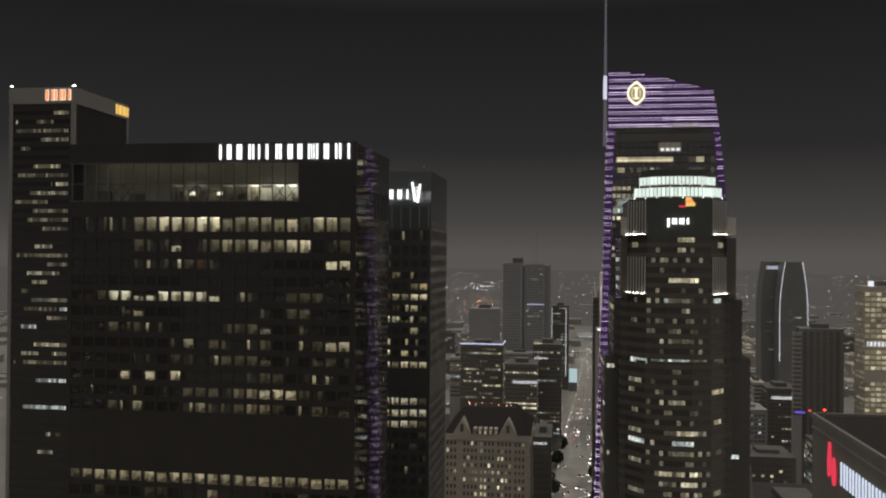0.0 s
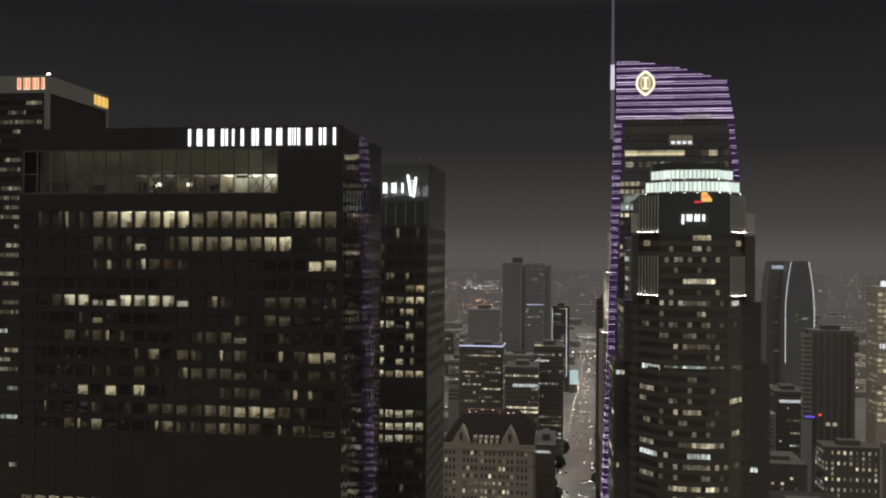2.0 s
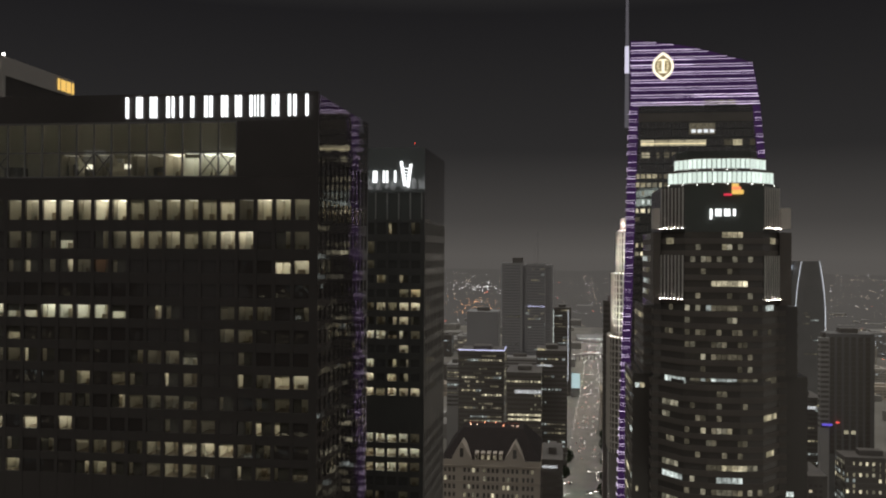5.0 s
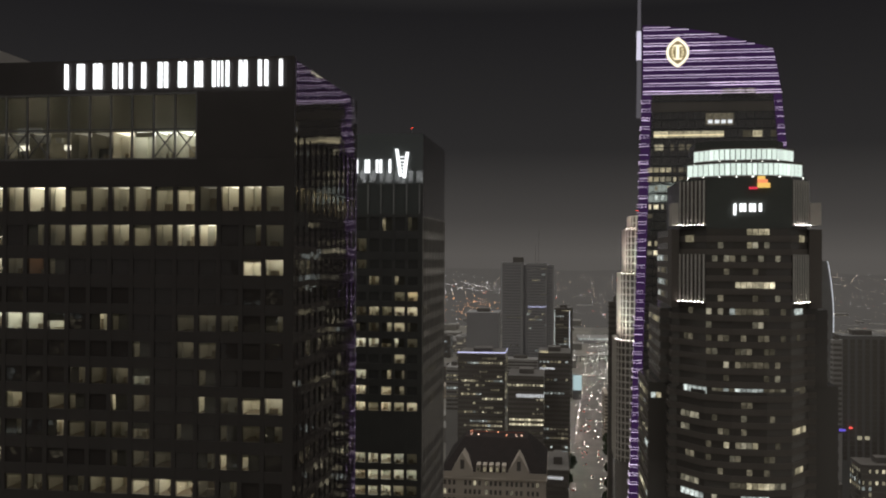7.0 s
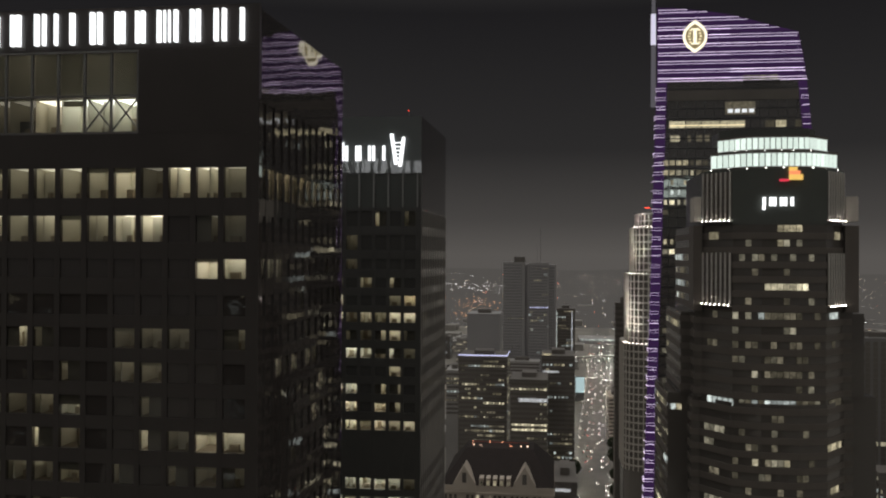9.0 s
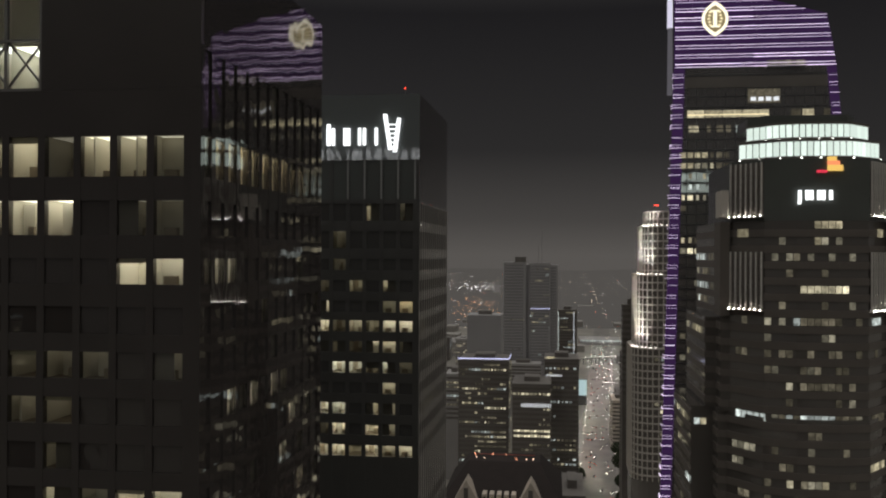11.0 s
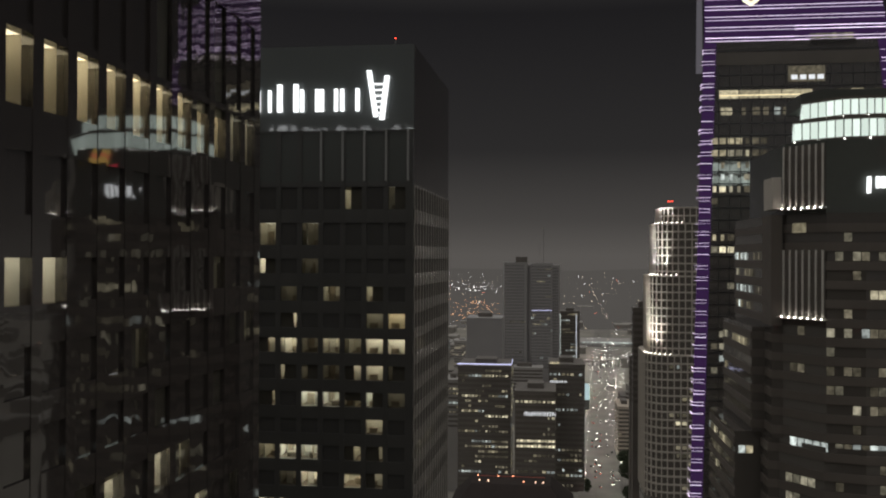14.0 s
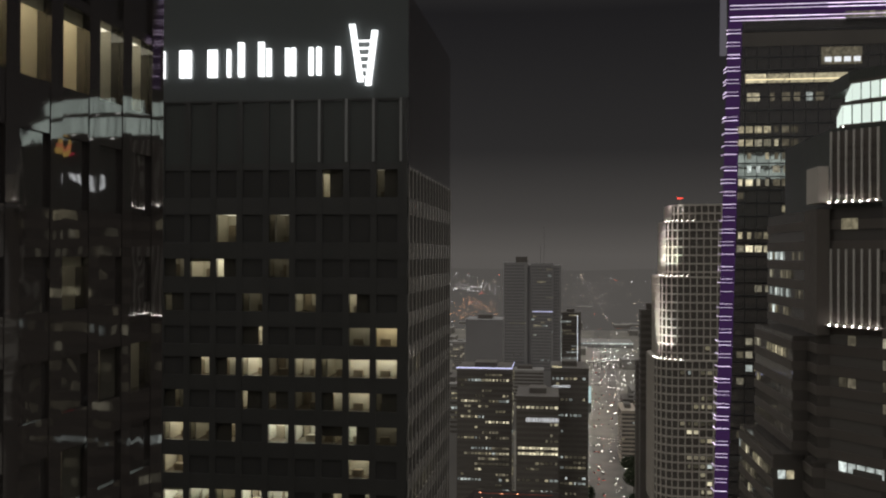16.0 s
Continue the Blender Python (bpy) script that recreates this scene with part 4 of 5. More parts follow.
for i in range(5):
    for x in (32.4 + 0.5 * abs(i - 2) / 2, 36.4 - 0.5 * abs(i - 2) / 2):
        part("emblem_stud", box_bm(x, x + 0.9, WY - 0.55, WY - 0.41, 259.2 + 1.05 * i, 259.75 + 1.05 * i), SIGN_GOLD, emblem)

# ---- the tower with the white top band, far left ----
band_tower = thing("office_tower", (-217, 358, 0), "dark tower with a white top band and orange signs", "skyscraper")
part("wall", box_bm(-231.4, -202.4, 336, 381, 0, 247.4), GRANITE, band_tower)
WHITEPANEL = surface("white_painted_panel", (0.30, 0.28, 0.26), 0.7, vary=0.12, scale=0.1)
part("top_band", box_bm(-231.7, -202.0, 335.7, 381.3, 247.41, 254.2), WHITEPANEL, band_tower, "pale band round the top")
for x, y in ((-231.5, 335.8), (-203.6, 335.8), (-203.6, 379.8)):
    part("corner_column", box_bm(x, x + 1.6, y, y + 1.6, 0, 247.4), WHITEPANEL, band_tower)
bm = bmesh.new()
for i in range(54):
    z = 244.5 - 3.75 * i
    add_box(bm, 1.6, 27.6, -0.05, 0.06, z - 1.7, z)
stuff(part("window_glass", bm, DARK_GLASS, band_tower, "rows of dark windows", face_front(-231.4, 336)))
lay_panes(band_tower, face_front(-231.4, 336), 27.6, 244.5, 95, 3.75, 1.9, 1.15, 0.85, 0.32, 51, -0.16, "+==---w", 0.72, 1.8, True)
tops = thing("wall_sign", (-209, 335.6, 248), "orange outlined sign of plain bars on the white top band", "sign", "orange signs")
bars("sign_letter", tops, pose(0, 335.3, 248.9), [(-214.6, -211.2), (-210.6, -207.6), (-207.0, -203.8)], 4.2, SIGN_ORANGE, stroke=0.3, depth=0.45)
bars("sign_rim", tops, pose(0, 335.42, 248.7), [(-214.9, -210.9), (-210.8, -207.4), (-207.2, -203.5)], 4.6, SIGN_RIM, stroke=0.36, depth=0.33)
tops2 = thing("wall_sign", (-201.7, 375, 248), "yellow sign of plain bars round the corner of the top band", "sign", "orange signs")
bars("sign_letter", tops2, face_right(-201.6, 369.6) @ pose(0, -0.1, 248.6), [(0, 3.4), (4, 7), (7.6, 10.8)], 4.4, SIGN_YELLOW, stroke=0.3, depth=0.6)
for x, y, z, mt in ((-231, 336.5, 254.2, SPOT), (-208, 345, 255.8, SPOT), (-202.6, 337, 254.2, SPOT)):
    lamp = thing("roof_lamp", (x, y, z), "small white lamp on a short post at the roof edge", "lamp", "roof lamps")
    part("post", box_bm(x - 0.08, x + 0.08, y - 0.08, y + 0.08, 254.2, z + 0.6), STEEL, lamp)
    part("lamp", box_bm(x - 0.35, x + 0.35, y - 0.35, y + 0.35, z + 0.6, z + 1.1), mt, lamp)


# ---- the rounded, stepped pale tower beyond ----
def rounded(x0, x1, y0, y1, r, n=6):
    pts = []
    for cx, cy, a0 in ((x0 + r, y0 + r, 180), (x1 - r, y0 + r, 270), (x1 - r, y1 - r, 0), (x0 + r, y1 - r, 90)):
        for i in range(n + 1):
            a = math.radians(a0 + 90 * i / n)
            pts.append((cx + r * math.cos(a), cy + r * math.sin(a)))
    return pts


round_tower = thing("office_tower", (42, 625, 0), "pale stepped tower with rounded corners, floodlit near its top", "skyscraper")
FLOOD = glow("floodlight", (1.0, 0.93, 0.84), 7.0)
tiers = ((35.0, 200.5, 208.8), (31.9, 173.4, 200.5), (28.8, 133.0, 173.4), (26.1, 0.0, 133.0))
for x0, z0, z1 in tiers:
    plan = rounded(x0, 78 - (x0 - 26) * 0.6, 604 + (x0 - 26.1) * 0.7, 650, 11)
    bm = bmesh.new()
    add_prism(bm, [(x + (0.5 if x < 45 else -0.5), y + (0.5 if y < 625 else -0.5)) for x, y in plan], z0, z1 - 0.05)
    part("glazing", bm, PANE_GLASS, round_tower)
    z = z1
    while z > max(z0, 60) + 0.5:
        bm = bmesh.new()
        add_prism(bm, plan, z - 0.8, z)
        part("floor_band", bm, PALE, round_tower)
        z -= 4.1
    zl = max(z0, 60)
    me = to_mesh("pier", box_bm(-0.26, 0.26, -0.25, 0.4, zl, z1), PALE)
    k = len(plan)
    for i in range(k):
        (xa, ya), (xb, yb) = plan[i], plan[(i + 1) % k]
        if min(ya, yb) > 640 or min(xa, xb) > 66:
            continue
        run = math.hypot(xb - xa, yb - ya)
        cnt = max(1, int(round(run / 3.2)))
        for j in range(cnt):
            put("pier", me, round_tower, pose(xa + (xb - xa) * j / cnt, ya + (yb - ya) * j / cnt, 0, 0, 0, math.degrees(math.atan2(yb - ya, xb - xa))))
for x0, z0 in ((35.0, 200.5), (31.9, 173.4), (28.8, 133.0)):
    y0 = 604 + (x0 - 26.1) * 0.7
    for i in range(8):
        a = math.radians(180 + 12 * i)
        c = (x0 + 11 + 12.9 * math.cos(a), y0 + 11 + 12.9 * math.sin(a))
        part("floodlight", box_bm(c[0] - 0.3, c[0] + 0.3, c[1] - 0.2, c[1] + 0.2, z0 + 0.15, z0 + 0.42), FLOOD, round_tower)
# the narrow beams of those floodlights, up along the rounded corner of each tier
for x0, z0, z1 in tiers[:3]:
    y0 = 604 + (x0 - 26.1) * 0.7
    for a in (178, 196, 214, 235):
        c, s_ = math.cos(math.radians(a)), math.sin(math.radians(a))
        ld = bpy.data.lights.new("floodlight_beam", "SPOT")
        ld.energy, ld.color, ld.spot_size, ld.spot_blend, ld.shadow_soft_size = 19000 * (z1 - z0) ** 1.15 / 20, (1.0, 0.97, 0.89), math.radians(50), 1.0, 0.3
        lamp = new("floodlight_beam", ld)
        lamp.matrix_world = look((x0 + 11 + 13.6 * c, y0 + 11 + 13.6 * s_, z0 + 0.9), (x0 + 11 + 10.9 * c, y0 + 11 + 10.9 * s_, z0 + (z1 - z0) * 0.8))
lay_panes(round_tower, face_front(37.5, 604), 26, 132.2, 60, 4.1, 2.2, 3.2, 2.2, 0.5, 91, -0.1, joined=True)
lay_panes(round_tower, face_front(40, 605.9), 24, 172.6, 136, 4.1, 2.2, 3.2, 2.2, 0.12, 92, -0.1, "+-", joined=True)
mast = thing("roof_beacon", (41, 625, 208), "red warning lamps on a thin roof mast", "beacon", "beacons")
part("mast", box_bm(40.9, 41.1, 625, 625.2, 208.7, 212.5), STEEL, mast)
part("lamp", box_bm(39.6, 42.4, 624.9, 625.3, 212.5, 212.75), RED_LAMP, mast)

# ---- stone club house with gables and a steep dark roof ----
club = thing("club_house", (-35, 450, 0), "beige stone club house with pointed gables and a steep roof", "building")
part("wall", box_bm(-57, -14, 428, 476, 0, 95.6), BEIGE, club)
part("cornice", box_bm(-57.4, -13.6, 427.6, 476.4, 92.6, 93.2), BEIGE, club)
TILE = surface("dark_roof_tiles", (0.022, 0.015, 0.013), 0.85, vary=0.35, scale=0.3, fine=3.0)
bm = bmesh.new()
add_prism(bm, [(-57.3, 428.2), (-13.7, 428.2), (-13.7, 476), (-57.3, 476)], 95.61, 106.2, [(-49, 446), (-22, 446), (-22, 460), (-49, 460)])
part("roof", bm, TILE, club, "steep dark hipped roof")
for gx in (-48.0, -25.0):
    bm = bmesh.new()
    pts = [(gx - 4.6, 93.3), (gx + 4.6, 93.3), (gx + 4.2, 96.4), (gx, 103.4), (gx - 4.2, 96.4)]
    fr = [bm.verts.new((x, 427.5, z)) for x, z in pts]
    bk = [bm.verts.new((x, 437, z)) for x, z in pts]
    bm.faces.new(fr)
    bm.faces.new(bk[::-1])
    for i in range(5):
        bm.faces.new((fr[i], bk[i], bk[(i + 1) % 5], fr[(i + 1) % 5]))
    bmesh.ops.recalc_face_normals(bm, faces=bm.faces)
    part("gable", bm, BEIGE, club, "pointed stone gable")
    part("gable_window", box_bm(gx - 0.8, gx + 0.8, 427.38, 427.5, 96.8, 100.6), PANE_GLASS, club)
for i in range(5):
    x = -41.5 + 2.6 * i
    part("dormer", box_bm(x - 0.8, x + 0.8, 427.7, 433, 95.62, 98.6), BEIGE, club)
    part("dormer_window", box_bm(x - 0.5, x + 0.5, 427.6, 427.72, 96.0, 97.8), PANE_LIGHT["-" if i in (0, 4) else "+"], club)
rnd = random.Random(44)
dark_w, n_dark = bmesh.new(), 0
club_panes = {ch: pane_mesh(1.05, 1.9, PANE_LIGHT[ch]) for ch in "#+=-"}
for r in range(12):
    z = 90.2 - 3.6 * r
    for g in range(5):
        for k in range(3 if g in (0, 4) else 4):
            x = -55.2 + 8.5 * g + 1.9 * k
            ch = rnd.choice("#++=-") if (r in (4, 5) and 1 <= g <= 2 and rnd.random() < 0.8) or rnd.random() < 0.17 else None
            if ch:
                put("lit_window", club_panes[ch], club, pose(x, 427.9, z))
            else:
                add_box(dark_w, x - 0.52, x + 0.52, 427.9, 428.02, z, z + 1.9)
for r in range(12):
    for k in range(13):
        add_box(dark_w, -14.02, -13.9, 430 + 3.4 * k, 431.2 + 3.4 * k, 90.2 - 3.6 * r, 92.1 - 3.6 * r)
stuff(part("window_glass", dark_w, PANE_GLASS, club, "dark sash windows"))
part("sill_course", box_bm(-57.2, -13.8, 427.7, 427.98, 76.0, 76.4), BEIGE, club)
part("sill_course", box_bm(-57.2, -13.8, 427.7, 427.98, 86.0, 86.4), BEIGE, club)
# rail coloured red for the red light along the ridge
part("roof_rail", box_bm(-47, -24, 452.9, 453.1, 107.0, 107.2), surface("red_lit_rail", (0.5, 0.12, 0.08), 0.6), club)
for x, y, red in ((-46, 447, 0), (-43, 446.5, 0), (-31, 446.5, 1), (-27, 446.5, 0), (-24.5, 446.4, 0), (-40, 453, 1), (-35, 453, 1), (-47, 453, 1)):
    lamp = thing("roof_lamp", (x, y, 106.2), "small warm lamp on the steep roof's ridge", "lamp", "roof lamps")
    part("post", box_bm(x - 0.06, x + 0.06, y - 0.06, y + 0.06, 105.7, 107.0), STEEL, lamp)
    part("lamp", box_bm(x - 0.14, x + 0.14, y - 0.14, y + 0.14, 107.0, 107.3), glow("roof_lamp_light", (1.0, 0.35, 0.18) if red else (1.0, 0.62, 0.42), 5.0), lamp)

# ---- buildings along the avenue and beyond ----
# blue-grey cladding, paled in colour because no haze lies in front of it
TOWERGREY = surface("haze_paled_cladding", (0.36, 0.35, 0.35), 0.6, vary=0.12, scale=0.03)
hotel = block_tower("hotel_block", "dark narrow block beside the avenue with a small white sign", -14.0, -3.9, 482, 520, 83.7, share=0.02, skin=DARKSTONE, seed=61, low=40)
bars("sign_letter", hotel, pose(0, 481.5, 80.0), letters(-13.8, -6.6, 8), 1.3, SIGN_SMALL, stroke=0.24)
s1 = block_tower("office_block", "dark office block with two fully lit storeys and a white sign", -45.8, -18.5, 734, 775, 92.0, share=0.3, seed=63, low=20, mixes="#w+--")
bars("sign_letter", s1, pose(0, 733.5, 76.2), letters(-39.4, -18.6, 12), 2.6, SIGN_SMALL, stroke=0.24)
for zz in (58.5, 54.9):
    for i in range(11):
        put("lit_window", pane_mesh(1.9, 1.5, PANE_LIGHT["#"]), s1, pose(-43.5 + 2.35 * i, 733.8, zz))
s2 = block_tower("office_block", "dark office block at the avenue's corner with lit signs", -23.4, 2.2, 776, 815, 105.0, share=0.26, seed=64, low=20)
bars("sign_letter", s2, pose(0, 775.5, 92.3), letters(-22.4, -10.4, 8), 1.6, SIGN_SMALL, stroke=0.24)
bars("sign_letter", s2, pose(0, 775.5, 105.8), letters(-22.4, -16, 4), 1.3, SIGN_GOLD, stroke=0.24)
for i in range(24):
    put("lit_window", pane_mesh(0.5, 2.2, PANE_LIGHT["w" if i % 3 else "#"]), s2, face_right(2.2, 776) @ pose(1.0, -0.3, 12 + 3.8 * i))
p1 = block_tower("office_block", "dark office block crowned by a blue-white line of light", -88.0, -50.0, 769, 812, 103.8, share=0.42, seed=65, low=15, mixes="#w++--", bay=2.4, win_w=1.8)
part("light_line", box_bm(-88.3, -49.7, 768.5, 768.8, 105.2, 106.0), LED_BLUE, p1, "blue-white roof light line")
part("light_line", box_bm(-49.9, -49.6, 769, 800, 105.4, 106.2), LED_BLUE, p1)
block_tower("office_block", "plain dark slab block among distant lights", -95, -64, 905, 940, 128.0, share=0.01, skin=TOWERGREY, seed=66, low=60, dark_rows=False)
block_tower("office_block", "pale low block with lit storeys", -104, -92.0, 820, 850, 86.0, share=0.5, skin=GREY, seed=67, low=50, mixes="w+-")
block_tower("office_block", "low dark rear block behind the signs", -70, -30, 1085, 1110, 62.0, share=0.05, skin=GREY, seed=68, low=30)
ft = thing("apartment_tower", (-43, 1140, 0), "tall blue-grey tower with a stepped top, mostly unlit", "skyscraper")
part("wall", box_bm(-73.8, -48.2, 1120, 1150, 0, 175.2), TOWERGREY, ft)
part("wall", box_bm(-48.1, -11.4, 1123, 1155, 0, 172.5), TOWERGREY, ft)
part("wall", box_bm(-44, -20, 1119, 1123, 0, 174.5), TOWERGREY, ft)
part("roof_plant", box_bm(-61, -48.3, 1124, 1140, 175.3, 181.6), DARKSTONE, ft)
bm = bmesh.new()
for i in range(34):
    for x0, x1, y, top in ((-72.6, -49.4, 1120, 172.6), (-19.5, -12.4, 1123, 169.6), (-47.6, -44.4, 1123, 169.6), (-43.2, -20.8, 1119, 171.6)):
        x = x0
        while x + 1.3 <= x1:
            add_box(bm, x, x + 1.3, y - 0.1, y + 0.05, top - 1.9 - 3.4 * i, top - 3.4 * i)
            x += 2.2
stuff(part("window_glass", bm, mirror_glass("pale_tower_glass", (0.22, 0.215, 0.22), 1.6, wave=0.02, rough=0.2), ft, "rows of dark windows"))
lay_panes(ft, face_front(-44, 1118.9), 24, 172, 60, 3.4, 1.8, 2.0, 1.2, 0.10, 71, -0.1, "w+-", joined=True)
lay_panes(ft, face_front(-72, 1119.9), 22, 120, 60, 3.4, 1.8, 2.0, 1.2, 0.06, 72, -0.1, "w--", joined=True)
for i in range(10):
    part("light_line", box_bm(-42 + 2.2 * i, -40.6 + 2.2 * i, 1118.5, 1118.8, 121.6, 122.4), LED_BLUE, ft)
part("antenna", box_bm(-30.2, -29.9, 1135, 1135.3, 172.5, 215), STEEL, ft)
part("antenna", box_bm(-34.2, -34.0, 1138, 1138.2, 172.5, 195), STEEL, ft)
t2 = block_tower("apartment_tower", "slim dark tower edged with vertical lines of light", -10.5, 12.7, 1200, 1225, 115.5, share=0.4, seed=73, low=20, mixes="w+-")
for x in (-10.3, 8.8):
    part("light_line", box_bm(x - 0.25, x + 0.25, 1199.4, 1199.7, 20, 113), LED_WHITE if x > 0 else PANE_LIGHT["w"], t2)
screen = thing("billboard", (22, 1192, 0), "tall bright video billboard on a steel frame beside the avenue", "billboard")
part("screen", box_bm(13.4, 24.2, 1190, 1190.6, 12, 31), glow("billboard_picture", (0.66, 0.88, 0.90), 0.55), screen)
part("frame", box_bm(13.0, 24.6, 1190.61, 1191.4, 0, 31.5), STEEL, screen)
hall = thing("convention_hall", (90, 1950, 0), "long low hall with a bright lit upper edge", "building")
part("wall", box_bm(38, 142, 1905, 1990, 0, 10), GREY, hall)
for i in range(26):
    part("light_strip", box_bm(40 + 3.9 * i, 42.6 + 3.9 * i, 1904.3, 1904.9, 7.2, 10.2), PANE_LIGHT["w"], hall)
RAMP_LAMP = glow("ramp_lamp", (1.0, 0.95, 0.84), 9.0)
viaduct = thing("viaduct", (90, 1500, 0), "raised concrete road curving across beyond the avenue's blocks", "viaduct")
rim = [(24 + 6.5 * i, 1610 - 0.55 * (i - 14) ** 2 * (1 if i > 14 else 0.35)) for i in range(25)]
for (xa, ya), (xb, yb) in zip(rim, rim[1:]):
    run = math.hypot(xb - xa, yb - ya)
    at = pose(xa, ya, 9.0, 0, 0, math.degrees(math.atan2(yb - ya, xb - xa)))
    part("deck", box_bm(-0.2, run + 0.2, 0, 12, 0, 1.2), GREY, viaduct, "", at)
    part("guard_rail", box_bm(-0.2, run + 0.2, 0, 0.4, 1.21, 2.2), PALE, viaduct, "", at)
    part("column", box_bm(0, 1.4, 5, 6.4, -9.0, -0.01), GREY, viaduct, "", at)
for i in range(0, 24, 2):
    x, y = rim[i]
    part("rail_lamp", box_bm(x - 0.5, x + 0.5, y + 3, y + 3.4, 12.0, 12.5), RAMP_LAMP, viaduct)
    part("lamp_post", box_bm(x - 0.08, x + 0.08, y + 3.1, y + 3.3, 10.2, 12.0), STEEL, viaduct)
block_tower("office_block", "dark slab with a red corner lamp beyond the pale tower", 25.0, 36, 660, 668, 153.0, share=0.02, seed=74, low=100, side="left")
block_tower("office_block", "low building with a lit front beside the avenue", 28.6, 46, 720, 727, 118, share=0.03, seed=75, low=90, side="left")
block_tower("office_block", "pale yellow-lit low building at the avenue", 39, 52, 950, 990, 46, share=0.05, skin=BEIGE, seed=76, low=5, side="left")

# right of the stepped tower
OVALGREY = surface("dark_grey_glazed_wall", (0.225, 0.22, 0.215), 0.5, vary=0.2, scale=0.05)
for name, x0, x1, y0 in (("a", 233.9, 262.0, 1050), ("b", 247.5, 278.1, 1020)):
    oval = thing("apartment_tower", ((x0 + x1) / 2, y0 + 15, 0), "dark tower bowed at its sides with glowing white curved edges", "skyscraper", "curved twin towers")
    cx, hw = (x0 + x1) / 2, (x1 - x0) / 2
    bm = bmesh.new()
    zs = [i * 7.5 for i in range(25)]
    half = lambda z: hw * (1 - 0.40 * max(0, (z - 122) / 58) ** 1.8 - 0.04 * max(0, (110 - z) / 110) ** 2)
    rings = [[bm.verts.new((cx + sx * half(z), y0 + sy, z)) for sx, sy in ((-1, 0), (1, 0), (1, 28), (-1, 28))] for z in zs]
    for a, b in zip(rings, rings[1:]):
        for i in range(4):
            bm.faces.new((a[i], a[(i + 1) % 4], b[(i + 1) % 4], b[i]))
    bm.faces.new(rings[-1])
    part("wall", bm, OVALGREY, oval)
    for s in (-1, 1):
        if name == "a" and s > 0:
            continue
        bm = bmesh.new()
        for za, zb in zip(zs[9:], zs[10:]):
            for k in range(2):
                q0, q1 = za + (zb - za) * k / 2, za + (zb - za) * (k + 0.86) / 2
                v = [bm.verts.new((cx + s * half(q) + d, y, q)) for y in (y0 - 0.4, y0 - 0.05) for q, d in ((q0, -0.27), (q1, -0.27), (q1, 0.27), (q0, 0.27))]
                for qd in ((0, 1, 2, 3), (7, 6, 5, 4), (0, 4, 5, 1), (1, 5, 6, 2), (2, 6, 7, 3), (3, 7, 4, 0)):
                    bm.faces.new([v[i] for i in qd])
        part("edge_light", bm, LED_WHITE if name == "b" else PANE_LIGHT["-"], oval, "curved white line of light")
    lay_panes(oval, face_front(cx - hw * 0.6, y0), hw * 1.2, 150, 70, 3.6, 1.6, 2.2, 1.6, 0.08, 95, -0.1, "w--", joined=True)
    if name == "a":
        bars("sign_letter", oval, pose(0, y0 - 0.5, 171), letters(cx - 8, cx + 6, 5), 4, SIGN_BLUE, stroke=0.25)
warm = block_tower("office_tower", "tower with a full grid of warm lit windows", 229, 266, 690, 712, 163, share=0.0, seed=81, low=60, skin=BEIGE, side="left", dark_rows=False)
warm_me = {ch: pane_mesh(3.3, 2.5, PANE_LIGHT[ch]) for ch in "+-"}
rnd = random.Random(82)
for r in range(24):
    z = 159 - 4.0 * r
    if r in (9, 15, 16, 10):
        continue
    for c in range(9):
        put("lit_window", warm_me["+" if rnd.random() < 0.9 else "-"], warm, pose(231.2 + 4.1 * c, 689.8, z - 2.5))
lay_panes(warm, face_left(229, 712), 22, 159, 62, 4.0, 2.4, 3.6, 3.2, 0.8, 821, -0.1, "--=", 0.6)
part("rooftop_sign", box_bm(231.5, 235.5, 689.3, 690.1, 163.6, 167.6), SIGN_SMALL, warm)
bars("sign_letter", warm, pose(0, 689.3, 118.2), letters(231, 245, 5), 3.6, SIGN_SMALL, stroke=0.24)
block_tower("office_block", "broad dark block with a dim red-lit roof edge", 193.2, 225, 724, 745, 127.4, share=0.04, skin=OVALGREY, fins=True, bay=5.0, win_w=3.2, win_h=3.3, seed=84, low=40, side="left")
block_tower("hotel_block", "slim pale tower with a purple-lit foot", 184.4, 190.9, 716, 721, 125.0, share=0.12, skin=GREY, seed=85, low=60, side="left")
ind = block_tower("hotel_block", "dark hotel block with a white sign of plain bars", 184.5, 212, 802, 840, 67.5, share=0.12, seed=86, low=5, side="left")
bars("sign_letter", ind, pose(0, 801.4, 58.4), letters(188, 206.5, 9), 2.6, SIGN_SMALL, stroke=0.24)
# here the pale skin carries the light that falls on the wall
block_tower("office_block", "pale lit wall of a low block", 178, 188, 826, 860, 69, share=0.03, skin=PALE, seed=87, low=5, side="left")
block_tower("office_block", "low block with glowing columns of windows", 178, 214, 640, 660, 55, share=0.9, seed=88, low=4, side="left", mixes="#+w==", bay=4.0, win_w=1.6, win_h=2.8)
block_tower("office_block", "low dark flat-roofed block behind the near roof", 120, 172, 520, 600, 34, share=0.05, skin=ROOF, seed=89, low=5, side="left", dark_rows=False)
purple_lamp = thing("light_strip", (188, 715, 60), "violet and red strip lights at the slim tower's foot", "lamp")
part("strip", box_bm(186, 193, 715.2, 716.0, 61.4, 62.8), glow("violet_light", (0.22, 0.16, 1.0), 0.6), purple_lamp)
part("strip", box_bm(198, 200, 722.2, 724.0, 62, 63.0), glow("red_strip_light", (1.0, 0.12, 0.1), 1.0), purple_lamp)

